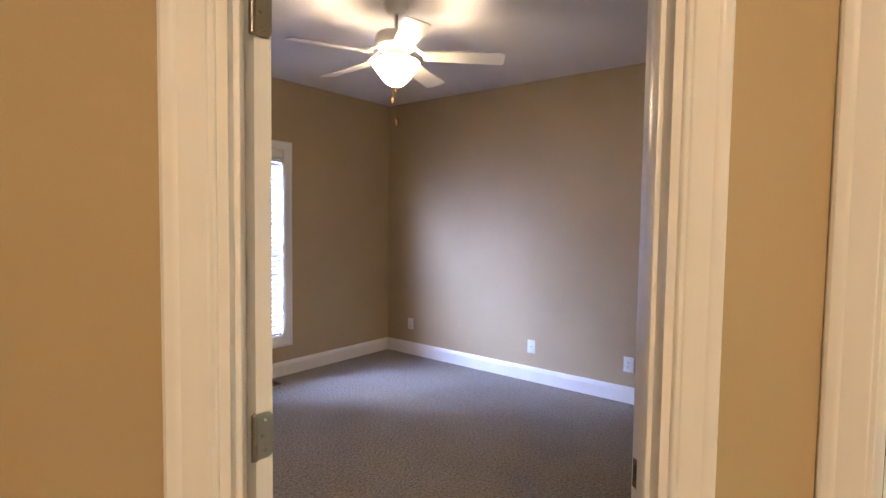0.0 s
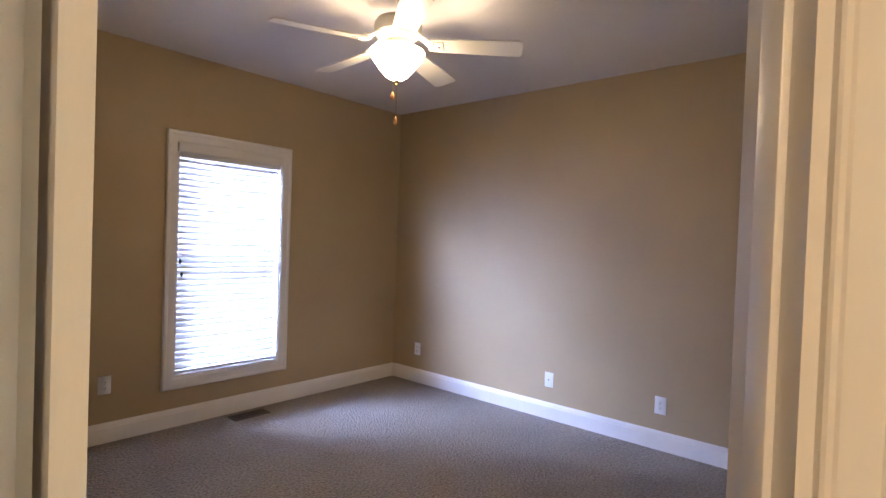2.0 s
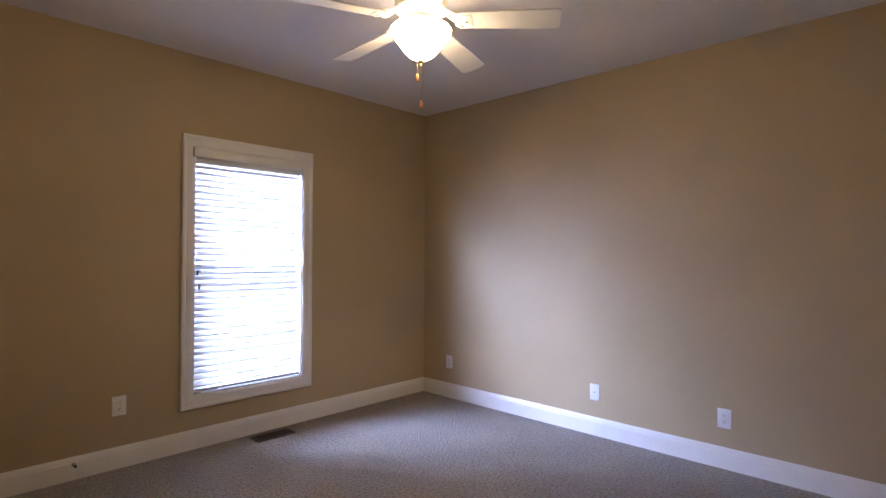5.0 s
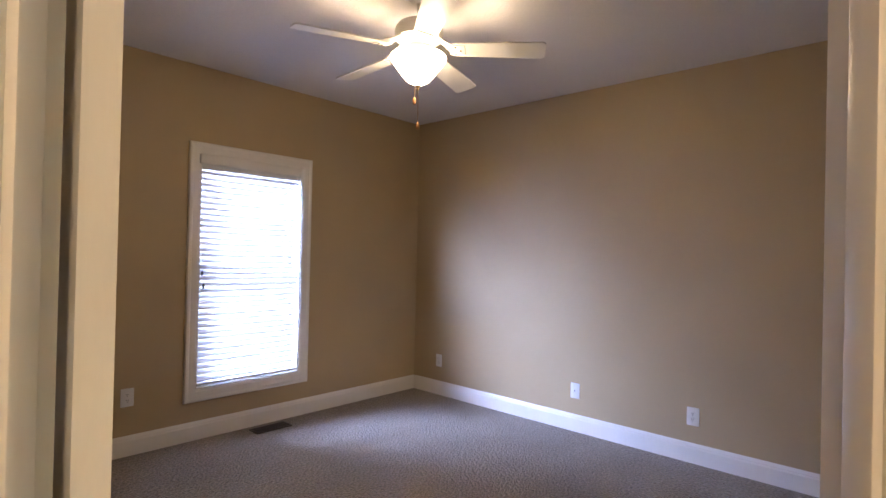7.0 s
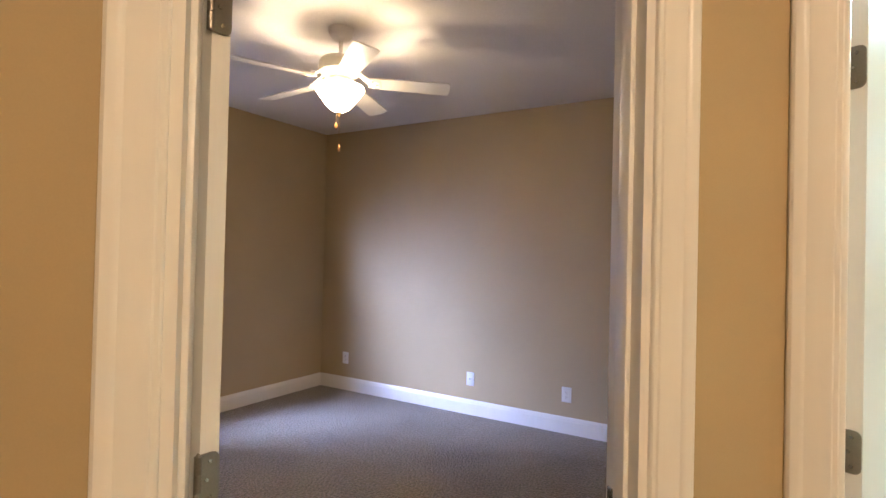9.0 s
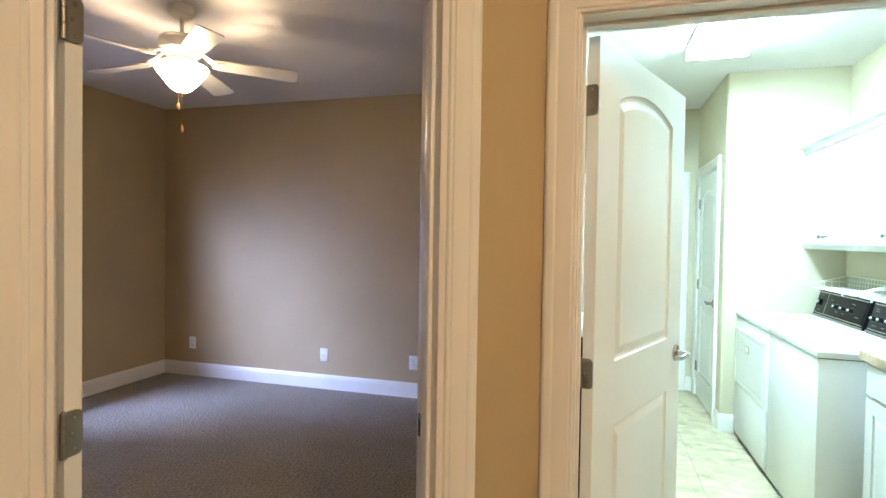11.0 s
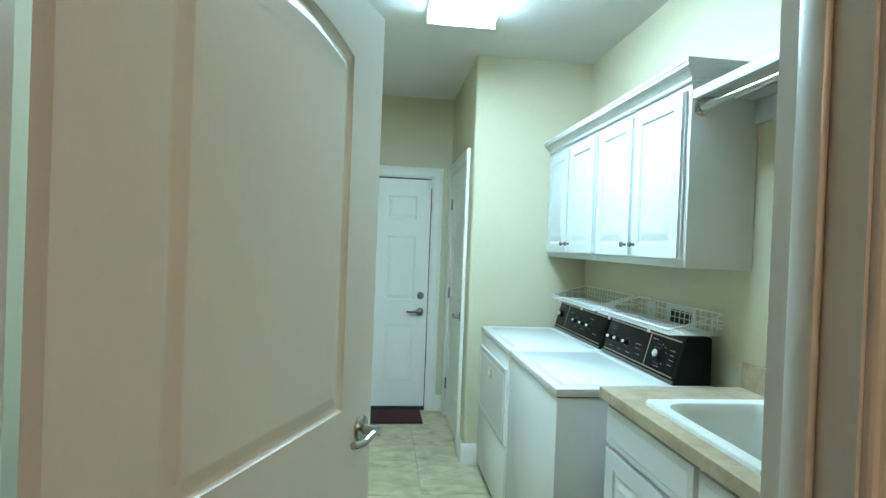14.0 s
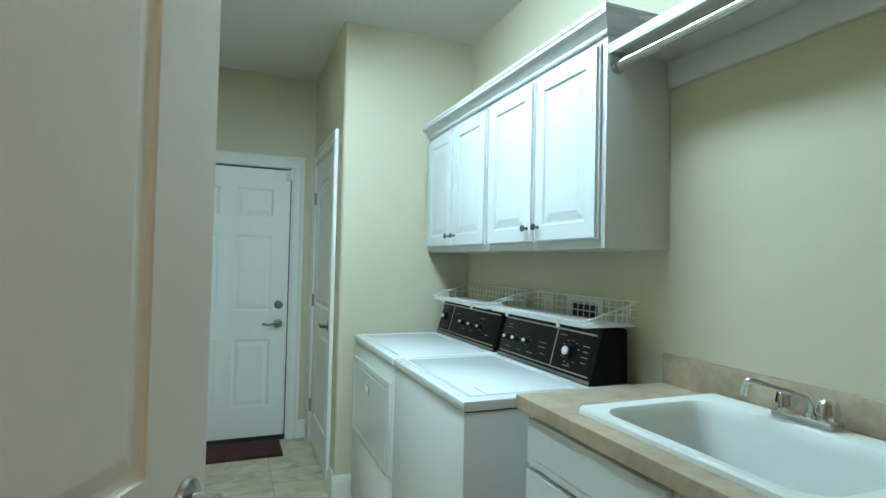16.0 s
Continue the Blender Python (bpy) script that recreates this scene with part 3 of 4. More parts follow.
# ---------- bedroom window and blind ----------
WIN = pose(EX, 0, 0, 0, 0, 90)
win = thing("window_1", WIN, "tall white framed window with bright daylight behind", "window", "", "structure")
wy0, wy1, wz0, wz1 = 2.057, 2.914, 0.361, 2.088
bm = bmesh.new()
casing(bm, wy0 + 0.003, wy1 - 0.003, wz1 - 0.003, 0.0, -1, wz0 + 0.003)
part("casing", bm, TRIM, win)
for x0, z0, x1, z1, n in ((wy0, wz0, wy0 + 0.012, wz1, "jamb"), (wy1 - 0.012, wz0, wy1, wz1, "jamb"), (wy0, wz1 - 0.012, wy1, wz1, "head_jamb"), (wy0, wz0, wy1, wz0 + 0.012, "window_sill")):
    bm = bmesh.new()
    e = 0.012 if n in ("head_jamb", "window_sill") else 0
    box(bm, x0 + e, -0.001, z0, x1 - e, 0.149, z1)
    part(n, bm, TRIM, win, smooth=False)
for z0, z1, y in ((wz0 + 0.012, 1.235, 0.095), (1.215, wz1 - 0.012, 0.118)):
    bm = bmesh.new()
    a, c = wy0 + 0.012, wy1 - 0.012
    box(bm, a, y, z0, a + 0.045, y + 0.022, z1, 0.003)
    box(bm, c - 0.045, y, z0, c, y + 0.022, z1, 0.003)
    box(bm, a + 0.045, y, z0, c - 0.045, y + 0.022, z0 + 0.05, 0.003)
    box(bm, a + 0.045, y, z1 - 0.04, c - 0.045, y + 0.022, z1, 0.003)
    sash = part("window_frame", bm, VINYL, win)
    bm = bmesh.new()
    box(bm, a + 0.04, y + 0.009, z0 + 0.045, c - 0.04, y + 0.013, z1 - 0.035)
    pane = part("pane", bm, GLASS, sash, smooth=False)
    pane.visible_shadow = False

blind = thing("window_blind", WIN @ pose(0, 0, 0), "white two-inch slatted blind lowered in the window", "blind")
bm = bmesh.new()
box(bm, wy0 - 0.012, -0.036, wz1 - 0.072, wy1 - 0.035, -0.024, wz1 - 0.004, 0.004)
box(bm, wy0 - 0.012, -0.036, wz1 - 0.072, wy0 - 0.002, 0.0, wz1 - 0.004, 0.004)
part("valance", bm, TRIM, blind)
bm = bmesh.new()
box(bm, wy0 + 0.016, 0.008, wz1 - 0.104, wy1 - 0.016, 0.062, wz1 - 0.014, 0.003)
part("headrail", bm, VINYL, blind)
sx0, sx1 = wy0 + 0.018, wy1 - 0.018
bm = bmesh.new()
tilt = Matrix.Rotation(radians(33), 4, 'X')
curve = []
for k in range(7):
    u = -0.025 + 0.05 * k / 6
    curve.append((u, 0.0022 * (1 - (u / 0.025) ** 2)))
top = [[bm.verts.new(tilt @ Vector((x, u, h + 0.0024))) for u, h in curve] for x in (sx0, sx1)]
bot = [[bm.verts.new(tilt @ Vector((x, u, h - 0.0024))) for u, h in curve] for x in (sx0, sx1)]
for k in range(6):
    bm.faces.new((top[0][k], top[1][k], top[1][k + 1], top[0][k + 1]))
    bm.faces.new((bot[0][k], bot[0][k + 1], bot[1][k + 1], bot[1][k]))
for k in (0, 6):
    bm.faces.new((top[0][k], bot[0][k], bot[1][k], top[1][k]))
for s in (0, 1):
    bm.faces.new(top[s] + bot[s][::-1])
slat_mesh = finish("slat", bm, SLAT, True)
z = wz0 + 0.075
while z < wz1 - 0.118:
    s = new("slat", slat_mesh)
    s.parent = blind
    s.location = (0, 0.036, z)
    s.rotation_euler = (random.uniform(-0.03, 0.03), random.uniform(-0.0012, 0.0012), 0)
    z += 0.0435
bm = bmesh.new()
box(bm, sx0, 0.012, wz0 + 0.022, sx1, 0.060, wz0 + 0.042, 0.004)
part("bottom_rail", bm, VINYL, blind)
for x in (sx0 + 0.12, sx1 - 0.12):
    for y in (0.014, 0.058):
        bm = bmesh.new()
        cyl(bm, (x, y, wz0 + 0.035), (x, y, wz1 - 0.04), 0.0011, seg=6)
        part("ladder_cord", bm, VINYL, blind)
for x, zz in ((sx0 + 0.016, 1.235), (sx0 + 0.028, 1.137)):
    bm = bmesh.new()
    cyl(bm, (x, 0.004, zz), (x, 0.010, wz1 - 0.05), 0.0012, seg=6)
    cord = part("pull_cord", bm, VINYL, blind)
    bm = bmesh.new()
    lathe(bm, ((0.002, 0.0), (0.008, -0.006), (0.009, -0.03), (0.0065, -0.038)), 14, Matrix.Translation((x, 0.004, zz)))
    part("tassel", bm, PEWTER, cord, "dark tassel")
bm = bmesh.new()
cyl(bm, (sx1 - 0.03, 0.002, wz1 - 0.70), (sx1 - 0.03, 0.006, wz1 - 0.06), 0.0035, seg=8)
part("tilt_wand", bm, VINYL, blind)


# ---------- bedroom small things ----------
def plate(m, w, h, kind, label, group=""):
    """A wall plate looking along -y of its frame: receptacle, jack or switch."""
    root = thing("wall_plate" if kind != "outlet" else "outlet", m, label, "switch" if kind == "switch" else "outlet", group)
    bm = bmesh.new()
    box(bm, -w / 2, -0.006, -h / 2, w / 2, 0.0, h / 2, 0.003)
    part("plate", bm, PLASTICW, root)
    if kind == "outlet":
        for s in (-1, 1):
            bm = bmesh.new()
            lathe(bm, ((0.0165, 0.0), (0.0165, 0.003), (0.0155, 0.0038)), 20, Matrix.Translation((0, -0.0055, s * 0.0195)) @ Matrix.Rotation(radians(90), 4, 'X'))
            sock = part("socket", bm, PLASTICW, root)
            bm = bmesh.new()
            for x in (-0.0062, 0.0062):
                box(bm, x - 0.0012, -0.0100, s * 0.0195 - 0.002, x + 0.0012, -0.0090, s * 0.0195 + 0.007)
            box(bm, -0.0022, -0.0100, s * 0.0195 - 0.0115, 0.0022, -0.0090, s * 0.0195 - 0.007)
            part("slot", bm, SLOT, sock)
    elif kind == "jack":
        bm = bmesh.new()
        box(bm, -0.008, -0.0105, -0.008, 0.008, -0.005, 0.008, 0.001)
        j = part("jack", bm, PLASTICW, root)
        bm = bmesh.new()
        box(bm, -0.005, -0.0115, -0.004, 0.005, -0.0103, 0.004)
        part("slot", bm, SLOT, j)
    else:
        for x in (-0.023, 0.023):
            bm = bmesh.new()
            box(bm, x - 0.005, -0.016, -0.004, x + 0.005, -0.005, 0.012, 0.001)
            part("toggle", bm, PLASTICW, root)
    return root


plate(pose(-3.719, FY, 0.335), 0.078, 0.122, "outlet", "white duplex outlet low on the tan wall")
plate(pose(-2.223, FY, 0.322), 0.078, 0.122, "jack", "white single-jack wall plate low on the tan wall")
plate(pose(-1.326, FY, 0.317), 0.082, 0.125, "outlet", "white duplex outlet low on the tan wall")
plate(pose(EX, 1.615, 0.390, 0, 0, 90), 0.080, 0.122, "outlet", "white duplex outlet beside the window")
plate(pose(1.345, HY, 1.155), 0.116, 0.118, "switch", "white double toggle switch beside the laundry doorway")

stopper = thing("door_stop", pose(EX + 0.0145, 1.376, 0.092), "short dark spring door stop screwed into the baseboard", "door stop")
bm = bmesh.new()
lathe(bm, ((0.011, 0.0), (0.011, 0.004), (0.006, 0.006)), 14, Matrix.Rotation(radians(90), 4, 'Y'))
part("base", bm, BRONZE, stopper)
bm = bmesh.new()
tube(bm, [(0.005 + i * 0.0009, 0.0048 * math.cos(i * 0.8), 0.0048 * math.sin(i * 0.8)) for i in range(34)], 0.0012, 5)
part("spring", bm, BRONZE, stopper)
bm = bmesh.new()
lathe(bm, ((0.006, 0.033), (0.008, 0.037), (0.008, 0.047), (0.005, 0.050)), 14, Matrix.Rotation(radians(90), 4, 'Y'))
part("tip", bm, RUBBER, stopper)

reg = thing("floor_register", pose(-3.925, 2.592, 0.0), "brown louvred floor register set in the carpet", "vent")
bm = bmesh.new()
for x0, y0, x1, y1 in ((-0.065, -0.150, -0.048, 0.150), (0.048, -0.150, 0.065, 0.150), (-0.048, -0.150, 0.048, -0.135), (-0.048, 0.135, 0.048, 0.150)):
    box(bm, x0, y0, 0.0, x1, y1, 0.007, 0.0015)
part("frame", bm, BROWNMETAL, reg)
bm = bmesh.new()
box(bm, -0.048, -0.135, 0.0005, 0.048, 0.135, 0.002)
part("backing", bm, SLOT, reg)
for k in range(22):
    bm = bmesh.new()
    y = -0.129 + k * 0.0123
    box(bm, -0.048, -0.0016, -0.003, 0.048, 0.0016, 0.003, m=Matrix.Translation((0, y, 0.0045)) @ Matrix.Rotation(radians(35), 4, 'X'))
    part("slat", bm, BROWNMETAL, reg, smooth=False)

# ---------- ceiling fan ----------
fan = thing("ceiling_fan", pose(-2.056, 2.291, TOP - 0.010), "white five-blade ceiling fan with a lit frosted bowl", "ceiling fan")
bm = bmesh.new()
lathe(bm, ((0.072, 0.010), (0.072, -0.004), (0.064, -0.032), (0.040, -0.055), (0.020, -0.060)), 40)
part("canopy", bm, FANWHITE, fan)
bm = bmesh.new()
cyl(bm, (0, 0, -0.055), (0, 0, -0.155), 0.0125, seg=20)
part("downrod", bm, FANWHITE, fan)
bm = bmesh.new()
lathe(bm, ((0.025, -0.145), (0.060, -0.150), (0.105, -0.165), (0.120, -0.185), (0.123, -0.215), (0.118, -0.240), (0.100, -0.255), (0.075, -0.262), (0.060, -0.275), (0.060, -0.292)), 48)
part("motor_housing", bm, FANWHITE, fan)
bm = bmesh.new()
lathe(bm, ((0.060, -0.290), (0.085, -0.294), (0.088, -0.306), (0.070, -0.312), (0.045, -0.318)), 40)
part("light_fitter", bm, FANWHITE, fan)
# bowl: open rim, bell-shaped
bm = bmesh.new()
prof = ((0.150, -0.322), (0.157, -0.331), (0.152, -0.348), (0.134, -0.372), (0.111, -0.398), (0.090, -0.424), (0.066, -0.447), (0.036, -0.464), (0.012, -0.472),
        (0.010, -0.468), (0.034, -0.460), (0.063, -0.443), (0.087, -0.420), (0.108, -0.394), (0.131, -0.368), (0.148, -0.346), (0.147, -0.325))
prof = tuple((x * 0.90, z) for x, z in prof)
lathe(bm, prof + (prof[0],), 56, cap=False)
bowl = part("bowl", bm, BOWL, fan, "lit frosted glass bowl")
bowl.data.materials.append(BOWL_INSIDE)
for poly in bowl.data.polygons:
    poly.material_index = 1 if poly.index // 56 >= 9 else 0
bm = bmesh.new()
lathe(bm, ((0.004, -0.455), (0.013, -0.470), (0.012, -0.480), (0.006, -0.486), (0.007, -0.492), (0.002, -0.498)), 18)
part("finial", bm, BRASS, fan)
for k in range(5):
    ang = radians(35.5 + 72 * k)
    rot = Matrix.Rotation(ang, 4, 'Z') @ Matrix.Translation((0, 0, 0.034)) @ Matrix.Rotation(radians(2.0), 4, 'Y')
    bm = bmesh.new()
    for s in (-1, 1):
        tube(bm, arc([(0.085, s * 0.018, -0.258), (0.130, s * 0.028, -0.285), (0.175, s * 0.040, -0.312), (0.215, s * 0.036, -0.317)], 5), 0.006, 8)
    box(bm, 0.172, -0.040, -0.330, 0.248, 0.040, -0.326, 0.0015, Matrix.Translation((0, 0, -0.321)) @ Matrix.Rotation(radians(-12), 4, "X") @ Matrix.Translation((0, 0, 0.323)))
    bmesh.ops.transform(bm, matrix=rot, verts=bm.verts)
    iron = part("blade_iron", bm, FANWHITE, fan)
    bm = bmesh.new()
    outline = [(0.19, -0.052), (0.40, -0.062), (0.58, -0.066)]
    outline += [(0.628, -0.067), (0.640, -0.059), (0.645, -0.045), (0.645, 0.045), (0.640, 0.059), (0.628, 0.067)]
    outline += [(0.58, 0.066), (0.40, 0.062), (0.19, 0.052), (0.178, 0.035), (0.178, -0.035)]
    lo = [bm.verts.new((x, y, -0.0035)) for x, y in outline]
    hi = [bm.verts.new((x, y, 0.0035)) for x, y in outline]
    bm.faces.new(lo[::-1])
    bm.faces.new(hi)
    for i in range(len(lo)):
        j = (i + 1) % len(lo)
        bm.faces.new((lo[i], lo[j], hi[j], hi[i]))
    bmesh.ops.transform(bm, matrix=rot @ Matrix.Translation((0, 0, -0.321)) @ Matrix.Rotation(radians(-12), 4, 'X'), verts=bm.verts)
    part("blade", bm, FANWHITE, fan)
    for x, y in ((0.20, -0.028), (0.20, 0.028), (0.225, 0.0)):
        bm = bmesh.new()
        lathe(bm, ((0.006, -0.327), (0.005, -0.331), (0.002, -0.332)), 10, rot @ Matrix.Translation((x, y, -0.001 - y * 0.21)))
        part("screw", bm, NICKEL, iron)
for dx, dy, drop in ((-0.045, -0.030, 0.530), (0.006, 0.004, 0.656)):
    bm = bmesh.new()
    n = int((drop - 0.30) / 0.006)
    for i in range(n):
        zz = -0.485 - (drop - 0.485) * i / n
        bmesh.ops.create_icosphere(bm, subdivisions=1, radius=0.0019, matrix=Matrix.Translation((dx * 0.3, dy * 0.3, zz)))
    chain = part("pull_chain", bm, BRASS, fan, "thin beaded brass chain")
    bm = bmesh.new()
    lathe(bm, ((0.003, -drop), (0.007, -drop - 0.006), (0.0095, -drop - 0.020), (0.008, -drop - 0.034), (0.003, -drop - 0.040)), 16, Matrix.Translation((dx * 0.3, dy * 0.3, 0)))
    part("pull", bm, WOODPULL, chain, "turned wooden pull")

# hall ceiling lamp, behind the walker
hl = thing("hall_ceiling_light", pose(1.25, -0.70, TOP), "round flush hall ceiling light with warm glass", "ceiling light")
bm = bmesh.new()
lathe(bm, ((0.165, 0.0), (0.165, -0.018), (0.155, -0.025)), 40)
part("base", bm, NICKEL, hl)
bm = bmesh.new()
lathe(bm, ((0.150, -0.025), (0.148, -0.05), (0.125, -0.085), (0.08, -0.108), (0.01, -0.116)), 40)
part("glass", bm, HALLGLASS, hl, "lit warm glass")

# ---------- laundry: light ----------
fl = thing("fluorescent_ceiling_light", pose(0.967, 3.04, TOP), "long wraparound fluorescent ceiling light, lit", "ceiling light")
bm = bmesh.new()
box(bm, -0.19, -0.61, -0.022, 0.19, 0.61, 0.0, 0.003)
part("pan", bm, CABINET, fl)
bm = bmesh.new()
prof = [(-0.185, -0.022), (-0.182, -0.045), (-0.165, -0.066), (-0.12, -0.076), (0.12, -0.076), (0.165, -0.066), (0.182, -0.045), (0.185, -0.022)]
la = [bm.verts.new((x, -0.60, z)) for x, z in prof]
lb = [bm.verts.new((x, 0.60, z)) for x, z in prof]
for i in range(len(prof)):
    j = (i + 1) % len(prof)
    bm.faces.new((la[i], la[j], lb[j], lb[i]))
bm.faces.new(la)
bm.faces.new(lb[::-1])
part("diffuser", bm, TUBE, fl, "glowing acrylic diffuser")
for y in (-0.607, 0.607):
    bm = bmesh.new()
    box(bm, -0.188, y - 0.006, -0.079, 0.188, y + 0.006, -0.022, 0.003)
    part("end_cap", bm, CABINET, fl)

# ---------- laundry: wall cabinets ----------
RAISED = ((0.0, 0.0), (0.003, 0.006), (0.008, 0.0072), (0.012, 0.0072), (0.040, 0.0005), (0.042, 0.0))
CZ0, CZ1 = 1.408, 2.10


def knob(parent, m):
    bm = bmesh.new()
    lathe(bm, ((0.008, 0.0), (0.006, 0.003), (0.0045, 0.008), (0.006, 0.013), (0.0125, 0.017), (0.014, 0.021), (0.011, 0.026), (0.003, 0.028)), 20, m @ Matrix.Rotation(radians(90), 4, 'X'))
    part("knob", bm, PEWTER, parent, "dark pewter knob")


# frames that look along -x: own x runs towards -y of the world
def facing_west(x, y, z):
    return pose(x, y, z, 0, 0, -90)


for y_left in (4.255, 3.437):
    unit = thing("wall_cabinet", facing_west(1.70, y_left, CZ0), "white painted two-door wall cabinet above the washer and dryer", "cabinet", "laundry wall cabinets")
    bm = bmesh.new()
    box(bm, 0.0, 0.0, 0.0, 0.817, 0.268, CZ1 - CZ0, 0.0015)
    part("body", bm, CABINET, unit)
    for x0, x1, kx in ((0.020, 0.399, 0.368), (0.418, 0.797, 0.449)):
        bm = bmesh.new()
        box(bm, x0, -0.011, 0.028, x1, -0.001, CZ1 - CZ0 - 0.026, 0.002)
        panelled(bm, x0 + 0.007, 0.035, x1 - 0.007, CZ1 - CZ0 - 0.033, -0.021, -0.011, [rect(x0 + 0.062, 0.090, x1 - 0.062, CZ1 - CZ0 - 0.088)], RAISED, False)
        door = part("door", bm, CABINET, unit, "", False)
        knob(door, Matrix.Translation((kx, -0.021, 0.085)))

bm = bmesh.new()
cprof = ((0.0, 0.0), (0.010, 0.0), (0.014, 0.006), (0.014, 0.014), (0.020, 0.022), (0.032, 0.034), (0.044, 0.042), (0.050, 0.046), (0.050, 0.058), (0.054, 0.062), (0.054, 0.074), (0.0, 0.074))
loops = []
for o, h in cprof:
    z = CZ1 - 0.004 + h
    loops.append([bm.verts.new(p) for p in ((1.70 - o, 4.258, z), (1.70 - o, 2.619 - o, z), (1.968, 2.619 - o, z))])
for i in range(len(loops)):
    a, c = loops[i], loops[(i + 1) % len(loops)]
    for k in range(2):
        bm.faces.new((a[k], a[k + 1], c[k + 1], c[k]))
bm.faces.new([l[0] for l in loops])
bm.faces.new([l[2] for l in loops][::-1])
ob = new("crown_moulding", finish("crown_moulding", bm, CABINET))
tagged(ob, "white stepped crown moulding along the wall cabinets", "moulding", "", "structure")

# hanging shelf with its rod
shelf = thing("closet_shelf", pose(1.970, 2.619, 2.046), "white wall shelf with a chrome hanging rod below", "shelf")
bm = bmesh.new()
box(bm, -0.265, -1.225, 0.0, 0.0, -0.0005, 0.019, 0.001)
box(bm, -0.268, -1.225, -0.012, -0.250, -0.0005, 0.022, 0.002)
part("board", bm, CABINET, shelf)
bm = bmesh.new()
box(bm, -0.019, -1.225, -0.090, -0.0005, -0.0005, -0.0005, 0.001)
part("cleat", bm, CABINET, shelf)
bm = bmesh.new()
cyl(bm, (-0.235, -1.223, -0.045), (-0.235, -0.003, -0.045), 0.0155, seg=24)
part("rod", bm, CHROME, shelf, "chrome hanging rod")
bm = bmesh.new()
lathe(bm, ((0.028, 0.0), (0.028, 0.004), (0.019, 0.006), (0.019, 0.014)), 24, Matrix.Translation((-0.235, -0.001, -0.045)) @ Matrix.Rotation(radians(90), 4, 'X'))
part("rod_socket", bm, CHROME, shelf)

# ---------- laundry: washer and dryer ----------
DECK = 0.934


def console(root, w, dials, divider, small, short=0.0):
    """A sloping control panel at the back of a machine; own x along the front, y to the back."""
    w -= short
    x0, x1 = 0.012, w - 0.012
    sec = ((0.485, DECK + 0.002), (0.535, DECK + 0.184), (0.545, DECK + 0.197), (0.638, DECK + 0.197), (0.648, DECK + 0.188), (0.650, DECK + 0.002))
    k = w / 0.755
    divider, dials, small = divider * k, [(x * k, v, q) for x, v, q in dials], [(x * k, v, q) for x, v, q in small]
    bm = bmesh.new()
    la = [bm.verts.new((x0, y, z)) for y, z in sec]
    lb = [bm.verts.new((x1, y, z)) for y, z in sec]
    for i in range(len(sec)):
        j = (i + 1) % len(sec)
        bm.faces.new((la[i], la[j], lb[j], lb[i]))
    bm.faces.new(la)
    bm.faces.new(lb[::-1])
    bmesh.ops.bevel(bm, geom=list(bm.edges), offset=0.004, segments=2, affect='EDGES', profile=0.5)
    body = part("console", bm, BLACK, root, "black sloping control console")
    # frame of the sloping face: x along, y out of the face, z up the slope
    dy, dz = 0.050, 0.182
    ln = math.hypot(dy, dz)
    face = Matrix(((1, 0, 0, 0), (0, dz / ln, dy / ln, 0.485), (0, -dy / ln, dz / ln, DECK + 0.002), (0, 0, 0, 1)))
    bm = bmesh.new()
    box(bm, 0.035, -0.003, 0.030, w - 0.035, 0.002, 0.172, 0.001, face)
    part("control_panel", bm, PANELBROWN, body, "dark brown control panel")
    bm = bmesh.new()
    box(bm, 0.030, -0.004, 0.024, w - 0.030, 0.002, 0.029, 0.0008, face)
    box(bm, 0.030, -0.004, 0.173, w - 0.030, 0.002, 0.179, 0.0008, face)
    box(bm, divider - 0.003, -0.0045, 0.030, divider + 0.003, 0.002, 0.172, 0.0008, face)
    part("trim_strip", bm, SILVER, body, "thin silver strip")
    bm = bmesh.new()
    box(bm, 0.016, -0.005, 0.003, w - 0.016, 0.002, 0.015, 0.0015, face)
    part("base_strip", bm, DULLNICKEL, body, "dull grey metal strip")
    for x, v, r in dials:
        bm = bmesh.new()
        at = face @ Matrix.Translation((x, -0.003, v)) @ Matrix.Rotation(radians(90), 4, 'X')
        lathe(bm, ((r * 1.35, 0), (r * 1.3, 0.003), (r, 0.006), (r * 0.95, 0.018), (r * 0.8, 0.020)), 28, at)
        dial = part("dial", bm, BLACK, body)
        bm = bmesh.new()
        lathe(bm, ((r * 0.58, 0.019), (r * 0.60, 0.026), (r * 0.45, 0.029)), 20, at)
        part("cap", bm, DIALCAP, dial, "silver cap")
        for k in range(10 if r > 0.02 else 6):
            an = radians(20 + k * (320 / (10 if r > 0.02 else 6)))
            bx, bz = x + math.cos(an) * r * 1.95, v + math.sin(an) * r * 1.7
            if 0.035 < bz < 0.165:
                hw = 0.007 if r > 0.02 else 0.0035
                bm = bmesh.new()
                box(bm, bx - hw * 0.8, -0.0042, bz - 0.0009, bx + hw * 0.8, -0.0030, bz + 0.0009, m=face)
                part("print", bm, PRINT, body, "small pale printed mark", False)
    for x, v, hw in small:
        bm = bmesh.new()
        box(bm, x - hw * 0.75, -0.0042, v - 0.0010, x + hw * 0.75, -0.0030, v + 0.0010, m=face)
        part("print", bm, PRINT, body, "small pale printed mark", False)


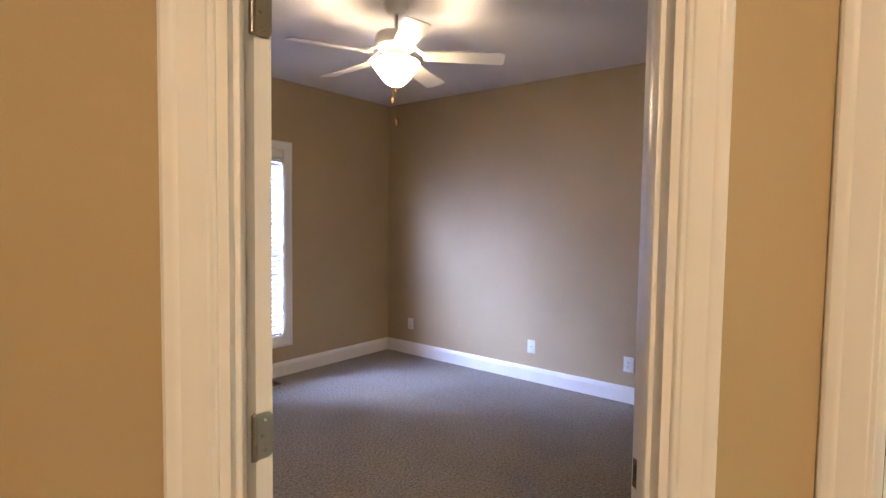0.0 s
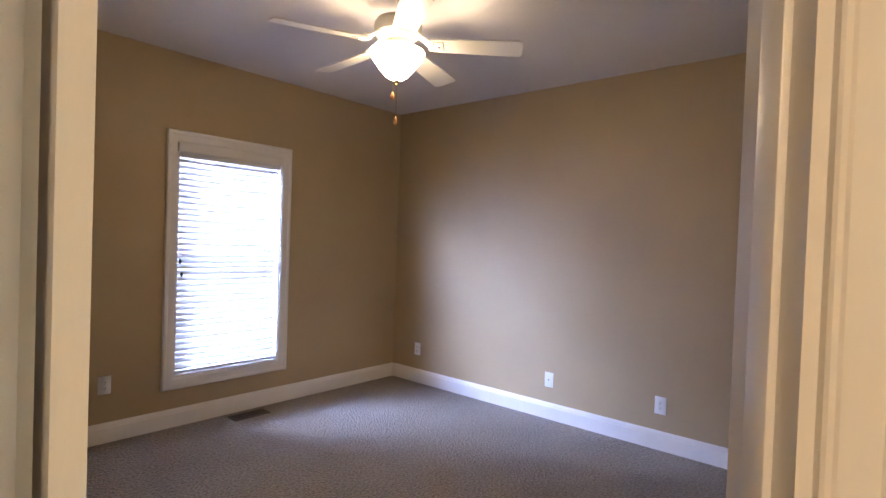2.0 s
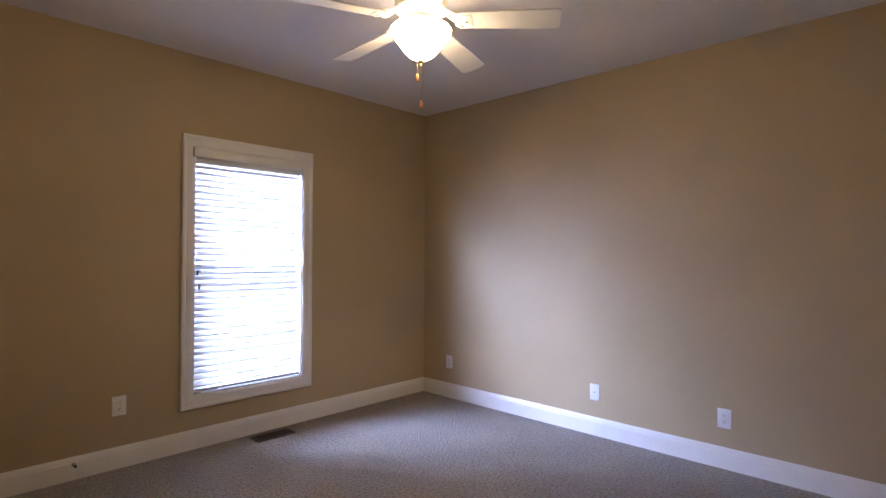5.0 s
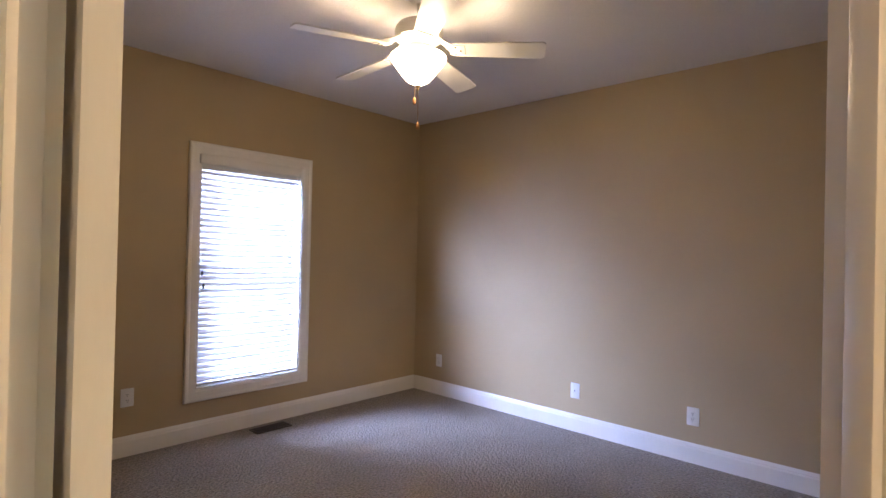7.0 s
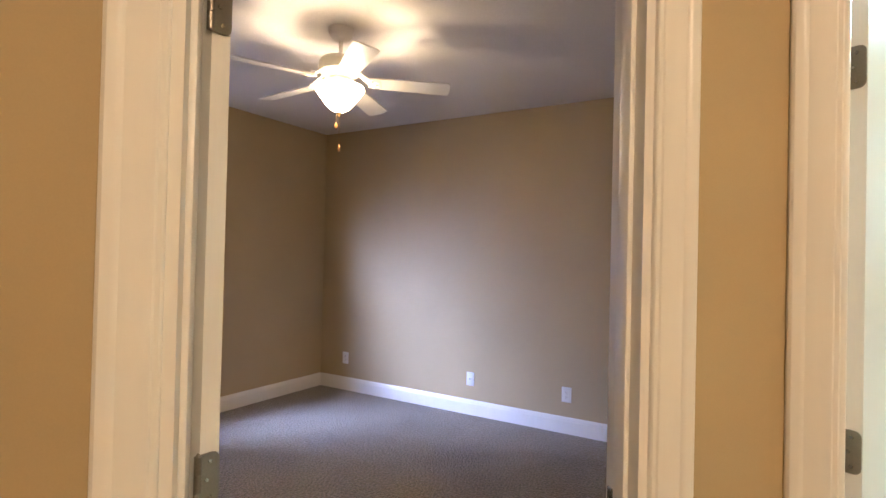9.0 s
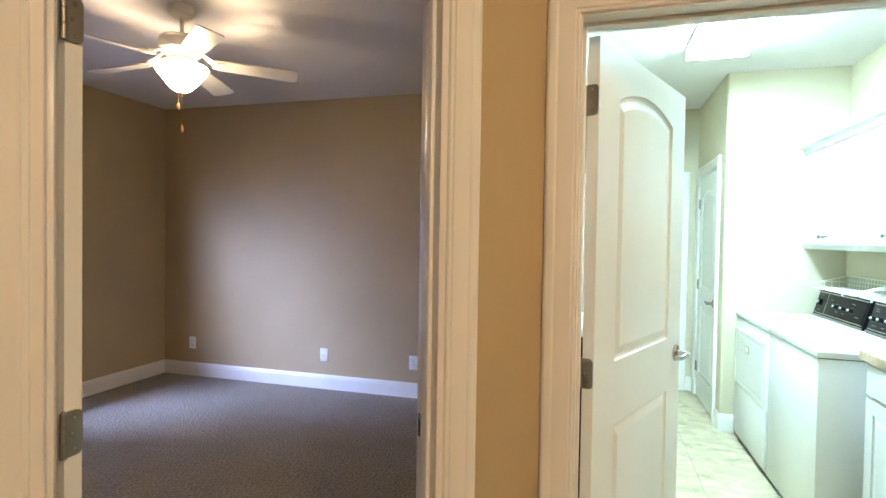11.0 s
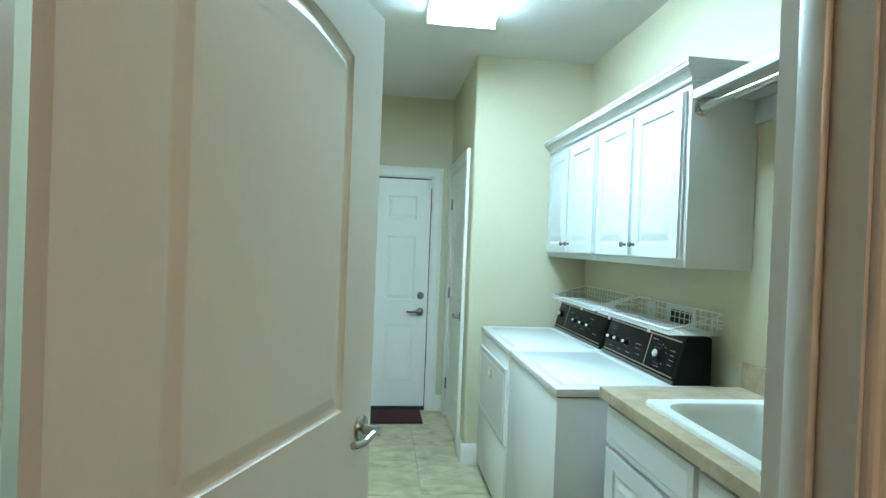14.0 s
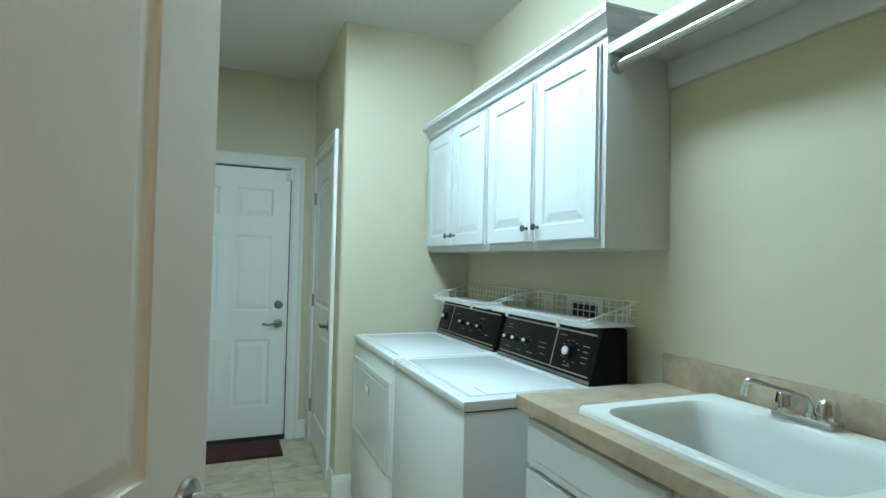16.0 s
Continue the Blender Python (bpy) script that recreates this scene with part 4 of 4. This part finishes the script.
def machine(name, y_left, w, label, category, dryer):
    root = thing(name, facing_west(1.258, y_left, 0), label, category)
    bm = bmesh.new()
    box(bm, 0.0, 0.0, 0.028, w, 0.66, DECK - 0.037, 0.006)
    part("cabinet", bm, ENAMEL, root)
    bm = bmesh.new()
    box(bm, 0.01, 0.02, 0.0, w - 0.01, 0.65, 0.028)
    part("base", bm, SLOT, root, "dark recessed base", False)
    # solid near-black strip fills the seam, its shade put in as colour
    bm = bmesh.new()
    box(bm, 0.006, 0.006, DECK - 0.037, w - 0.006, 0.655, DECK - 0.033)
    part("seam_shade", bm, SLOT, root, "near-black strip for shade under the top", False)
    bm = bmesh.new()
    box(bm, -0.003, -0.006, DECK - 0.033, w + 0.003, 0.665, DECK, 0.006, seg=3)
    part("top", bm, ENAMEL, root)
    bm = bmesh.new()
    loops = []
    for d, h in ((0.0, 0.0), (0.003, 0.003), (0.008, 0.0045), (0.018, 0.0045), (0.026, 0.0025), (0.034, 0.0004)):
        loops.append([bm.verts.new((x, y, DECK - 0.0006 + h)) for x, y in ((0.012 + d, 0.010 + d), (w - 0.012 - d, 0.010 + d), (w - 0.012 - d, 0.480 - d), (0.012 + d, 0.480 - d))])
    for a, c in zip(loops, loops[1:]):
        for i in range(4):
            bm.faces.new((a[i], a[(i + 1) % 4], c[(i + 1) % 4], c[i]))
    part("top_rim", bm, ENAMEL, root, "low raised rim round the white top")
    if dryer:
        bm = bmesh.new()
        panelled(bm, 0.022, 0.425, w - 0.022, DECK - 0.115, -0.012, 0.001, [rect(0.045, 0.447, w - 0.045, DECK - 0.138)], ((0.0, 0.0), (0.004, 0.002), (0.012, 0.002), (0.016, 0.0)), False)
        door = part("door", bm, ENAMEL, root, "white dryer door", False)
        bm = bmesh.new()
        box(bm, 0.316, -0.017, 0.685, 0.398, -0.011, 0.740, 0.002)
        handle = part("badge", bm, BADGE, door, "small grey-gold badge")
        bm = bmesh.new()
        box(bm, 0.327, -0.0185, 0.700, 0.387, -0.0165, 0.726)
        part("print", bm, PLASTICW, handle, smooth=False)
        bm = bmesh.new()
        box(bm, 0.006, -0.006, 0.045, w - 0.006, 0.001, 0.405, 0.004)
        part("toe_panel", bm, ENAMEL, root, "white lower panel")
    else:
        bm = bmesh.new()
        box(bm, 0.050, 0.048, DECK - 0.001, w - 0.050, 0.440, DECK + 0.0022, 0.001)
        lid = part("lid", bm, ENAMEL, root, "white top-loading lid")
        bm = bmesh.new()
        box(bm, w - 0.150, 0.100, DECK + 0.0020, w - 0.060, 0.106, DECK + 0.0048, 0.0008)
        part("lid_grip", bm, PLASTICW, lid)
    return root


dry = machine("dryer", 4.203, 0.755, "white front-loading clothes dryer with a black control console", "dryer", True)
console(dry, 0.755, [(0.095, 0.105, 0.019), (0.345, 0.098, 0.012), (0.455, 0.098, 0.012), (0.560, 0.098, 0.012)], 0.185,
        [(0.26, 0.135, 0.03), (0.36, 0.065, 0.02), (0.46, 0.065, 0.025), (0.56, 0.14, 0.03), (0.64, 0.065, 0.03), (0.09, 0.05, 0.025), (0.09, 0.155, 0.03)])
was = machine("washing_machine", 3.432, 0.730, "white top-loading washing machine with a black control console", "washer", False)
console(was, 0.730, [(0.085, 0.090, 0.012), (0.165, 0.092, 0.012), (0.265, 0.094, 0.012), (0.585, 0.098, 0.026)], 0.475,
        [(0.085, 0.135, 0.028), (0.085, 0.148, 0.022), (0.10, 0.05, 0.03), (0.20, 0.05, 0.02), (0.30, 0.05, 0.03), (0.385, 0.105, 0.035), (0.385, 0.085, 0.03), (0.40, 0.06, 0.02),
         (0.68, 0.13, 0.025), (0.68, 0.11, 0.018), (0.68, 0.09, 0.025), (0.68, 0.07, 0.02), (0.58, 0.045, 0.03), (0.52, 0.155, 0.03)], 0.030)


# ---------- laundry: wire baskets on the consoles ----------
def basket(y_left, x_front, label, turn=0.0):
    w, d, hb, hf = 0.69, 0.235, 0.088, 0.022
    root = thing("wire_basket", facing_west(x_front, y_left, DECK + 0.2005) @ pose(0, 0, 0, 0, 0, turn), label, "basket", "wire baskets")
    r = 0.0024
    bm = bmesh.new()
    rim = [(0, 0, hf), (w, 0, hf), (w, d, hb), (0, d, hb)]
    for i in range(4):
        cyl(bm, rim[i], rim[(i + 1) % 4], 0.0036, seg=8)
    foot = [(0.006, 0.006, r), (w - 0.006, 0.006, r), (w - 0.006, d - 0.004, r), (0.006, d - 0.004, r)]
    for i in range(4):
        cyl(bm, foot[i], foot[(i + 1) % 4], 0.003, seg=8)
    part("rim", bm, WIRE, root)
    bm = bmesh.new()
    n = 27
    for i in range(1, n):
        x = w * i / n
        cyl(bm, (x, 0.002, hf), (x, 0.006, 0.003), r, seg=5)
        cyl(bm, (x, 0.006, 0.003), (x, d - 0.004, 0.003), r, seg=5)
    for y in (0.07, 0.14, 0.20):
        cyl(bm, (0.006, y, 0.0075), (w - 0.006, y, 0.0075), r, seg=5)
    part("floor_grid", bm, WIRE, root)
    bm = bmesh.new()
    for i in range(1, 18):
        x = w * i / 18
        cyl(bm, (x, d - 0.004, 0.003), (x, d, hb), r, seg=5)
    for k in (0.031, 0.059):
        cyl(bm, (0.004, d - 0.002, k), (w - 0.004, d - 0.002, k), r, seg=5)
    part("back_grid", bm, WIRE, root)
    for x in (0.003, w - 0.003):
        bm = bmesh.new()
        for k in range(1, 5):
            y = d * k / 5
            cyl(bm, (x, y, 0.003), (x, y, hf + (hb - hf) * k / 5), r, seg=5)
        cyl(bm, (x, d * 0.4, 0.045), (x, d, 0.045), r, seg=5)
        part("side_grid", bm, WIRE, root)
    for x in (0.16, 0.54):
        bm = bmesh.new()
        box(bm, x - 0.006, -0.006, -0.012, x + 0.006, 0.003, 0.012, 0.002)
        part("clip", bm, PLASTICW, root)


basket(4.178, 1.712, "white coated wire basket on the dryer's console")
basket(3.438, 1.712, "white coated wire basket on the washer's console", 0.8)

# recessed supply box and outlet behind the baskets
sup = thing("washer_supply_box", facing_west(LX1, 3.195, 1.165), "white recessed water supply box in the wall", "supply box")
bm = bmesh.new()
for x0, z0, x1, z1 in ((0, -0.05, 0.24, -0.032), (0, 0.032, 0.24, 0.05), (0, -0.032, 0.03, 0.032), (0.21, -0.032, 0.24, 0.032)):
    box(bm, x0, -0.008, z0, x1, 0.0, z1, 0.001)
part("frame", bm, PLASTICW, sup)
# no hollow is cut: a near-black sheet gives the box its inner shade
bm = bmesh.new()
box(bm, 0.03, -0.003, -0.032, 0.21, -0.0005, 0.032)
part("recess_shade", bm, SLOT, sup, "flat near-black panel for the shade inside", False)
plate(facing_west(LX1, 3.345, 1.150), 0.078, 0.122, "outlet", "white duplex outlet on the wall behind the wire basket")

# ---------- laundry: sink cabinet, counter, sink and tap ----------
CT = 0.964
base = thing("sink_cabinet", facing_west(1.425, 2.600, 0), "white painted sink base cabinet with raised-panel doors", "cabinet")
bm = bmesh.new()
box(bm, 0.0, 0.0, 0.10, 0.018, 0.529, CT - 0.041)
box(bm, 1.162, 0.0, 0.10, 1.18, 0.529, CT - 0.041)
box(bm, 0.018, 0.0, 0.10, 1.162, 0.529, 0.118)
box(bm, 0.018, 0.515, 0.118, 1.162, 0.529, CT - 0.041)
box(bm, 0.018, 0.0, 0.118, 0.05, 0.018, CT - 0.041)
box(bm, 0.535, 0.0, 0.118, 0.58, 0.018, CT - 0.041)
box(bm, 1.13, 0.0, 0.118, 1.162, 0.018, CT - 0.041)
box(bm, 0.05, 0.0, CT - 0.20, 0.535, 0.018, CT - 0.041)
box(bm, 0.58, 0.0, CT - 0.20, 1.13, 0.018, CT - 0.041)
box(bm, 0.018, 0.018, 0.30, 1.162, 0.030, CT - 0.041)
box(bm, 0.0, 0.06, 0.0, 1.18, 0.529, 0.10)
part("body", bm, CABINET, base, smooth=False)
for x0, x1 in ((0.020, 0.545), (0.570, 1.160)):
    bm = bmesh.new()
    panelled(bm, x0, CT - 0.185, x1, CT - 0.056, -0.020, -0.001, [rect(x0 + 0.012, CT - 0.173, x1 - 0.012, CT - 0.068)], ((0.0, 0.0), (0.006, 0.0), (0.012, -0.002)), False)
    part("false_front", bm, CABINET, base, "", False)
for x0, x1, kx in ((0.018, 0.545, 0.462), (0.570, 1.160, 0.592)):
    bm = bmesh.new()
    panelled(bm, x0, 0.125, x1, CT - 0.202, -0.020, -0.001, [rect(x0 + 0.062, 0.187, x1 - 0.062, CT - 0.264)], RAISED, False)
    d = part("door", bm, CABINET, base, "", False)
    knob(d, Matrix.Translation((kx, -0.020, 0.678)))

SX0, SX1, SY0, SY1 = 1.452, 1.937, 1.77, 2.412    # sink outline
top_ob = new("counter_top")
tagged(top_ob, "tan stone-look laminate counter top with a low backsplash", "counter")
bm = bmesh.new()
yA, yB, xA, xB = 1.396, 2.628, 1.392, 1.969
hx0, hx1, hy0, hy1 = SX0 + 0.025, SX1 - 0.025, SY0 + 0.025, SY1 - 0.025
box(bm, xA, yA, CT - 0.040, hx0, yB, CT, 0.002)
box(bm, hx1, yA, CT - 0.040, xB, yB, CT - 0.0001)
box(bm, hx0 - 0.002, hy1, CT - 0.040, hx1 + 0.001, yB, CT - 0.0002)
box(bm, hx0 - 0.002, yA, CT - 0.040, hx1 + 0.001, hy0, CT - 0.0002)
part("slab", bm, LAMINATE, top_ob, smooth=False)
bm = bmesh.new()
box(bm, 1.950, yA, CT - 0.001, 1.9695, yB, CT + 0.098, 0.003)
part("backsplash", bm, LAMINATE, top_ob)


def rrect(x0, y0, x1, y1, r, n=8):
    pts = []
    for cx, cy, a0 in ((x1 - r, y1 - r, 0), (x0 + r, y1 - r, 90), (x0 + r, y0 + r, 180), (x1 - r, y0 + r, 270)):
        for k in range(n + 1):
            a = radians(a0 + 90 * k / n)
            pts.append((cx + r * math.cos(a), cy + r * math.sin(a)))
    return pts


sink = thing("laundry_sink", pose(0, 0, 0), "deep white drop-in laundry sink in the counter", "sink")
bm = bmesh.new()
bx0, by0, bx1, by1 = SX0 + 0.046, SY0 + 0.05, SX1 - 0.080, SY1 - 0.040
stack = [rrect(SX0, SY0, SX1, SY1, 0.012), rrect(SX0 + 0.001, SY0 + 0.001, SX1 - 0.001, SY1 - 0.001, 0.012), rrect(SX0 + 0.005, SY0 + 0.005, SX1 - 0.005, SY1 - 0.005, 0.012),
         rrect(bx0 - 0.016, by0 - 0.016, bx1 + 0.016, by1 + 0.016, 0.075), rrect(bx0 - 0.006, by0 - 0.006, bx1 + 0.006, by1 + 0.006, 0.07), rrect(bx0, by0, bx1, by1, 0.066),
         rrect(bx0 + 0.006, by0 + 0.006, bx1 - 0.004, by1 - 0.006, 0.066), rrect(bx0 + 0.030, by0 + 0.035, bx1 - 0.015, by1 - 0.035, 0.06), rrect(bx0 + 0.045, by0 + 0.05, bx1 - 0.03, by1 - 0.05, 0.055),
         rrect(bx0 + 0.075, by0 + 0.08, bx1 - 0.06, by1 - 0.08, 0.05)]
heights = (CT + 0.0005, CT + 0.012, CT + 0.018, CT + 0.016, CT + 0.013, CT + 0.004, CT - 0.02, CT - 0.26, CT - 0.30, CT - 0.312)
loops = [[bm.verts.new((x, y, z)) for x, y in ring] for ring, z in zip(stack, heights)]
for a, c in zip(loops, loops[1:]):
    for i in range(len(a)):
        j = (i + 1) % len(a)
        bm.faces.new((a[i], a[j], c[j], c[i]))
bm.faces.new(loops[-1])
part("basin", bm, SINKW, sink)
bm = bmesh.new()
lathe(bm, ((0.040, 0.0), (0.040, 0.003), (0.030, 0.004), (0.026, 0.001)), 24, Matrix.Translation(((bx0 + bx1) / 2, (by0 + by1) / 2, CT - 0.312)))
part("drain", bm, CHROME, sink, "chrome drain")
bm = bmesh.new()
box(bm, SX1 - 0.075, SY0 + 0.02, CT + 0.012, SX1 - 0.010, SY0 + 0.15, CT + 0.022, 0.004)
part("soap_ledge", bm, SINKW, sink)

tap = thing("sink_tap", pose(1.900, 2.112, CT + 0.0172), "chrome two-handle laundry tap on the sink's back deck", "tap")
bm = bmesh.new()
box(bm, -0.026, -0.074, 0.0, 0.026, 0.074, 0.020, 0.006, seg=3)
part("base_plate", bm, CHROME, tap)
bm = bmesh.new()
path = arc([(0.0, -0.012, 0.016), (-0.002, -0.012, 0.048), (-0.006, -0.004, 0.064), (-0.020, 0.018, 0.070), (-0.052, 0.066, 0.082), (-0.066, 0.088, 0.088), (-0.075, 0.100, 0.083), (-0.078, 0.104, 0.070)], 6)
tube(bm, path, 0.0085, 14)
cyl(bm, (0.0, -0.012, 0.016), (0.0, -0.012, 0.030), 0.015, 0.012, 20)
part("spout", bm, CHROME, tap)
bm = bmesh.new()
cyl(bm, (-0.0778, 0.1038, 0.072), (-0.079, 0.1055, 0.048), 0.0115, 0.0105, 18)
part("aerator", bm, CHROME, tap)
for s in (-1, 1):
    bm = bmesh.new()
    lathe(bm, ((0.023, 0.018), (0.021, 0.024), (0.016, 0.028), (0.0235, 0.032), (0.0225, 0.044), (0.0195, 0.062), (0.015, 0.069), (0.004, 0.072)), 36)
    for v in bm.verts:
        if 0.030 < v.co.z < 0.066:
            k = 1 + 0.07 * math.cos(6 * math.atan2(v.co.y, v.co.x))
            v.co.x, v.co.y = v.co.x * k, v.co.y * k
    bmesh.ops.translate(bm, verts=bm.verts, vec=(0, s * 0.051, 0))
    part("handle", bm, CHROME, tap, "chrome fluted tap handle")

# ---------- laundry: mat, and the hamper behind the door ----------
door_mat = thing("door_mat", pose(0.585, 5.245, 0.0), "dark red mat in front of the exterior door", "mat")
bm = bmesh.new()
box(bm, -0.375, -0.205, 0.0, 0.375, 0.128, 0.016, 0.004)
part("top_layer", bm, MAT, door_mat)
bm = bmesh.new()
box(bm, -0.382, -0.212, 0.0, 0.382, 0.132, 0.004, 0.0015)
part("edging", bm, RUBBER, door_mat)

ham = thing("laundry_hamper", pose(0.18, 2.02, 0), "tall black woven hamper with white folded linen behind the door", "hamper")
bm = bmesh.new()
lo = rrect(-0.115, -0.20, 0.10, 0.20, 0.05, 5)
hi = rrect(-0.125, -0.235, 0.115, 0.235, 0.05, 5)
hi2 = rrect(-0.118, -0.228, 0.108, 0.228, 0.046, 5)
rings = [[bm.verts.new((x, y, z)) for x, y in ring] for ring, z in ((lo, 0.0), (hi, 1.09), (hi2, 1.09), (hi2, 0.95))]
for a, c in zip(rings, rings[1:]):
    for i in range(len(a)):
        j = (i + 1) % len(a)
        bm.faces.new((a[i], a[j], c[j], c[i]))
bm.faces.new(rings[0][::-1])
bm.faces.new(rings[-1])
part("basket_body", bm, HAMPER, ham)
bm = bmesh.new()
box(bm, -0.10, -0.21, 0.951, 0.095, 0.21, 1.125, 0.03, seg=3)
part("linen", bm, PLASTICW, ham, "white folded linen")

# ---------- laundry floor tiles ----------
pitch, joint = 0.49, 0.0045
cuts_x = [LX0] + [0.865 + pitch * k for k in range(-1, 3) if LX0 < 0.865 + pitch * k < LX1] + [LX1]
cuts_y = [1.345] + [4.81 + pitch * k for k in range(-7, 2) if 1.36 < 4.81 + pitch * k < LY1] + [LY1]
tile_meshes = {}
for i in range(len(cuts_x) - 1):
    for j in range(len(cuts_y) - 1):
        w, d = cuts_x[i + 1] - cuts_x[i] - joint, cuts_y[j + 1] - cuts_y[j] - joint
        key = (round(w, 3), round(d, 3))
        if key not in tile_meshes:
            bm = bmesh.new()
            box(bm, -w / 2, -d / 2, -0.006, w / 2, d / 2, 0.0, 0.0018, seg=1)
            tile_meshes[key] = finish("tile", bm, TILE)
        t = new("tile", tile_meshes[key])
        t.parent = laundry_floor
        t.location = ((cuts_x[i] + cuts_x[i + 1]) / 2, (cuts_y[j] + cuts_y[j + 1]) / 2, 0)
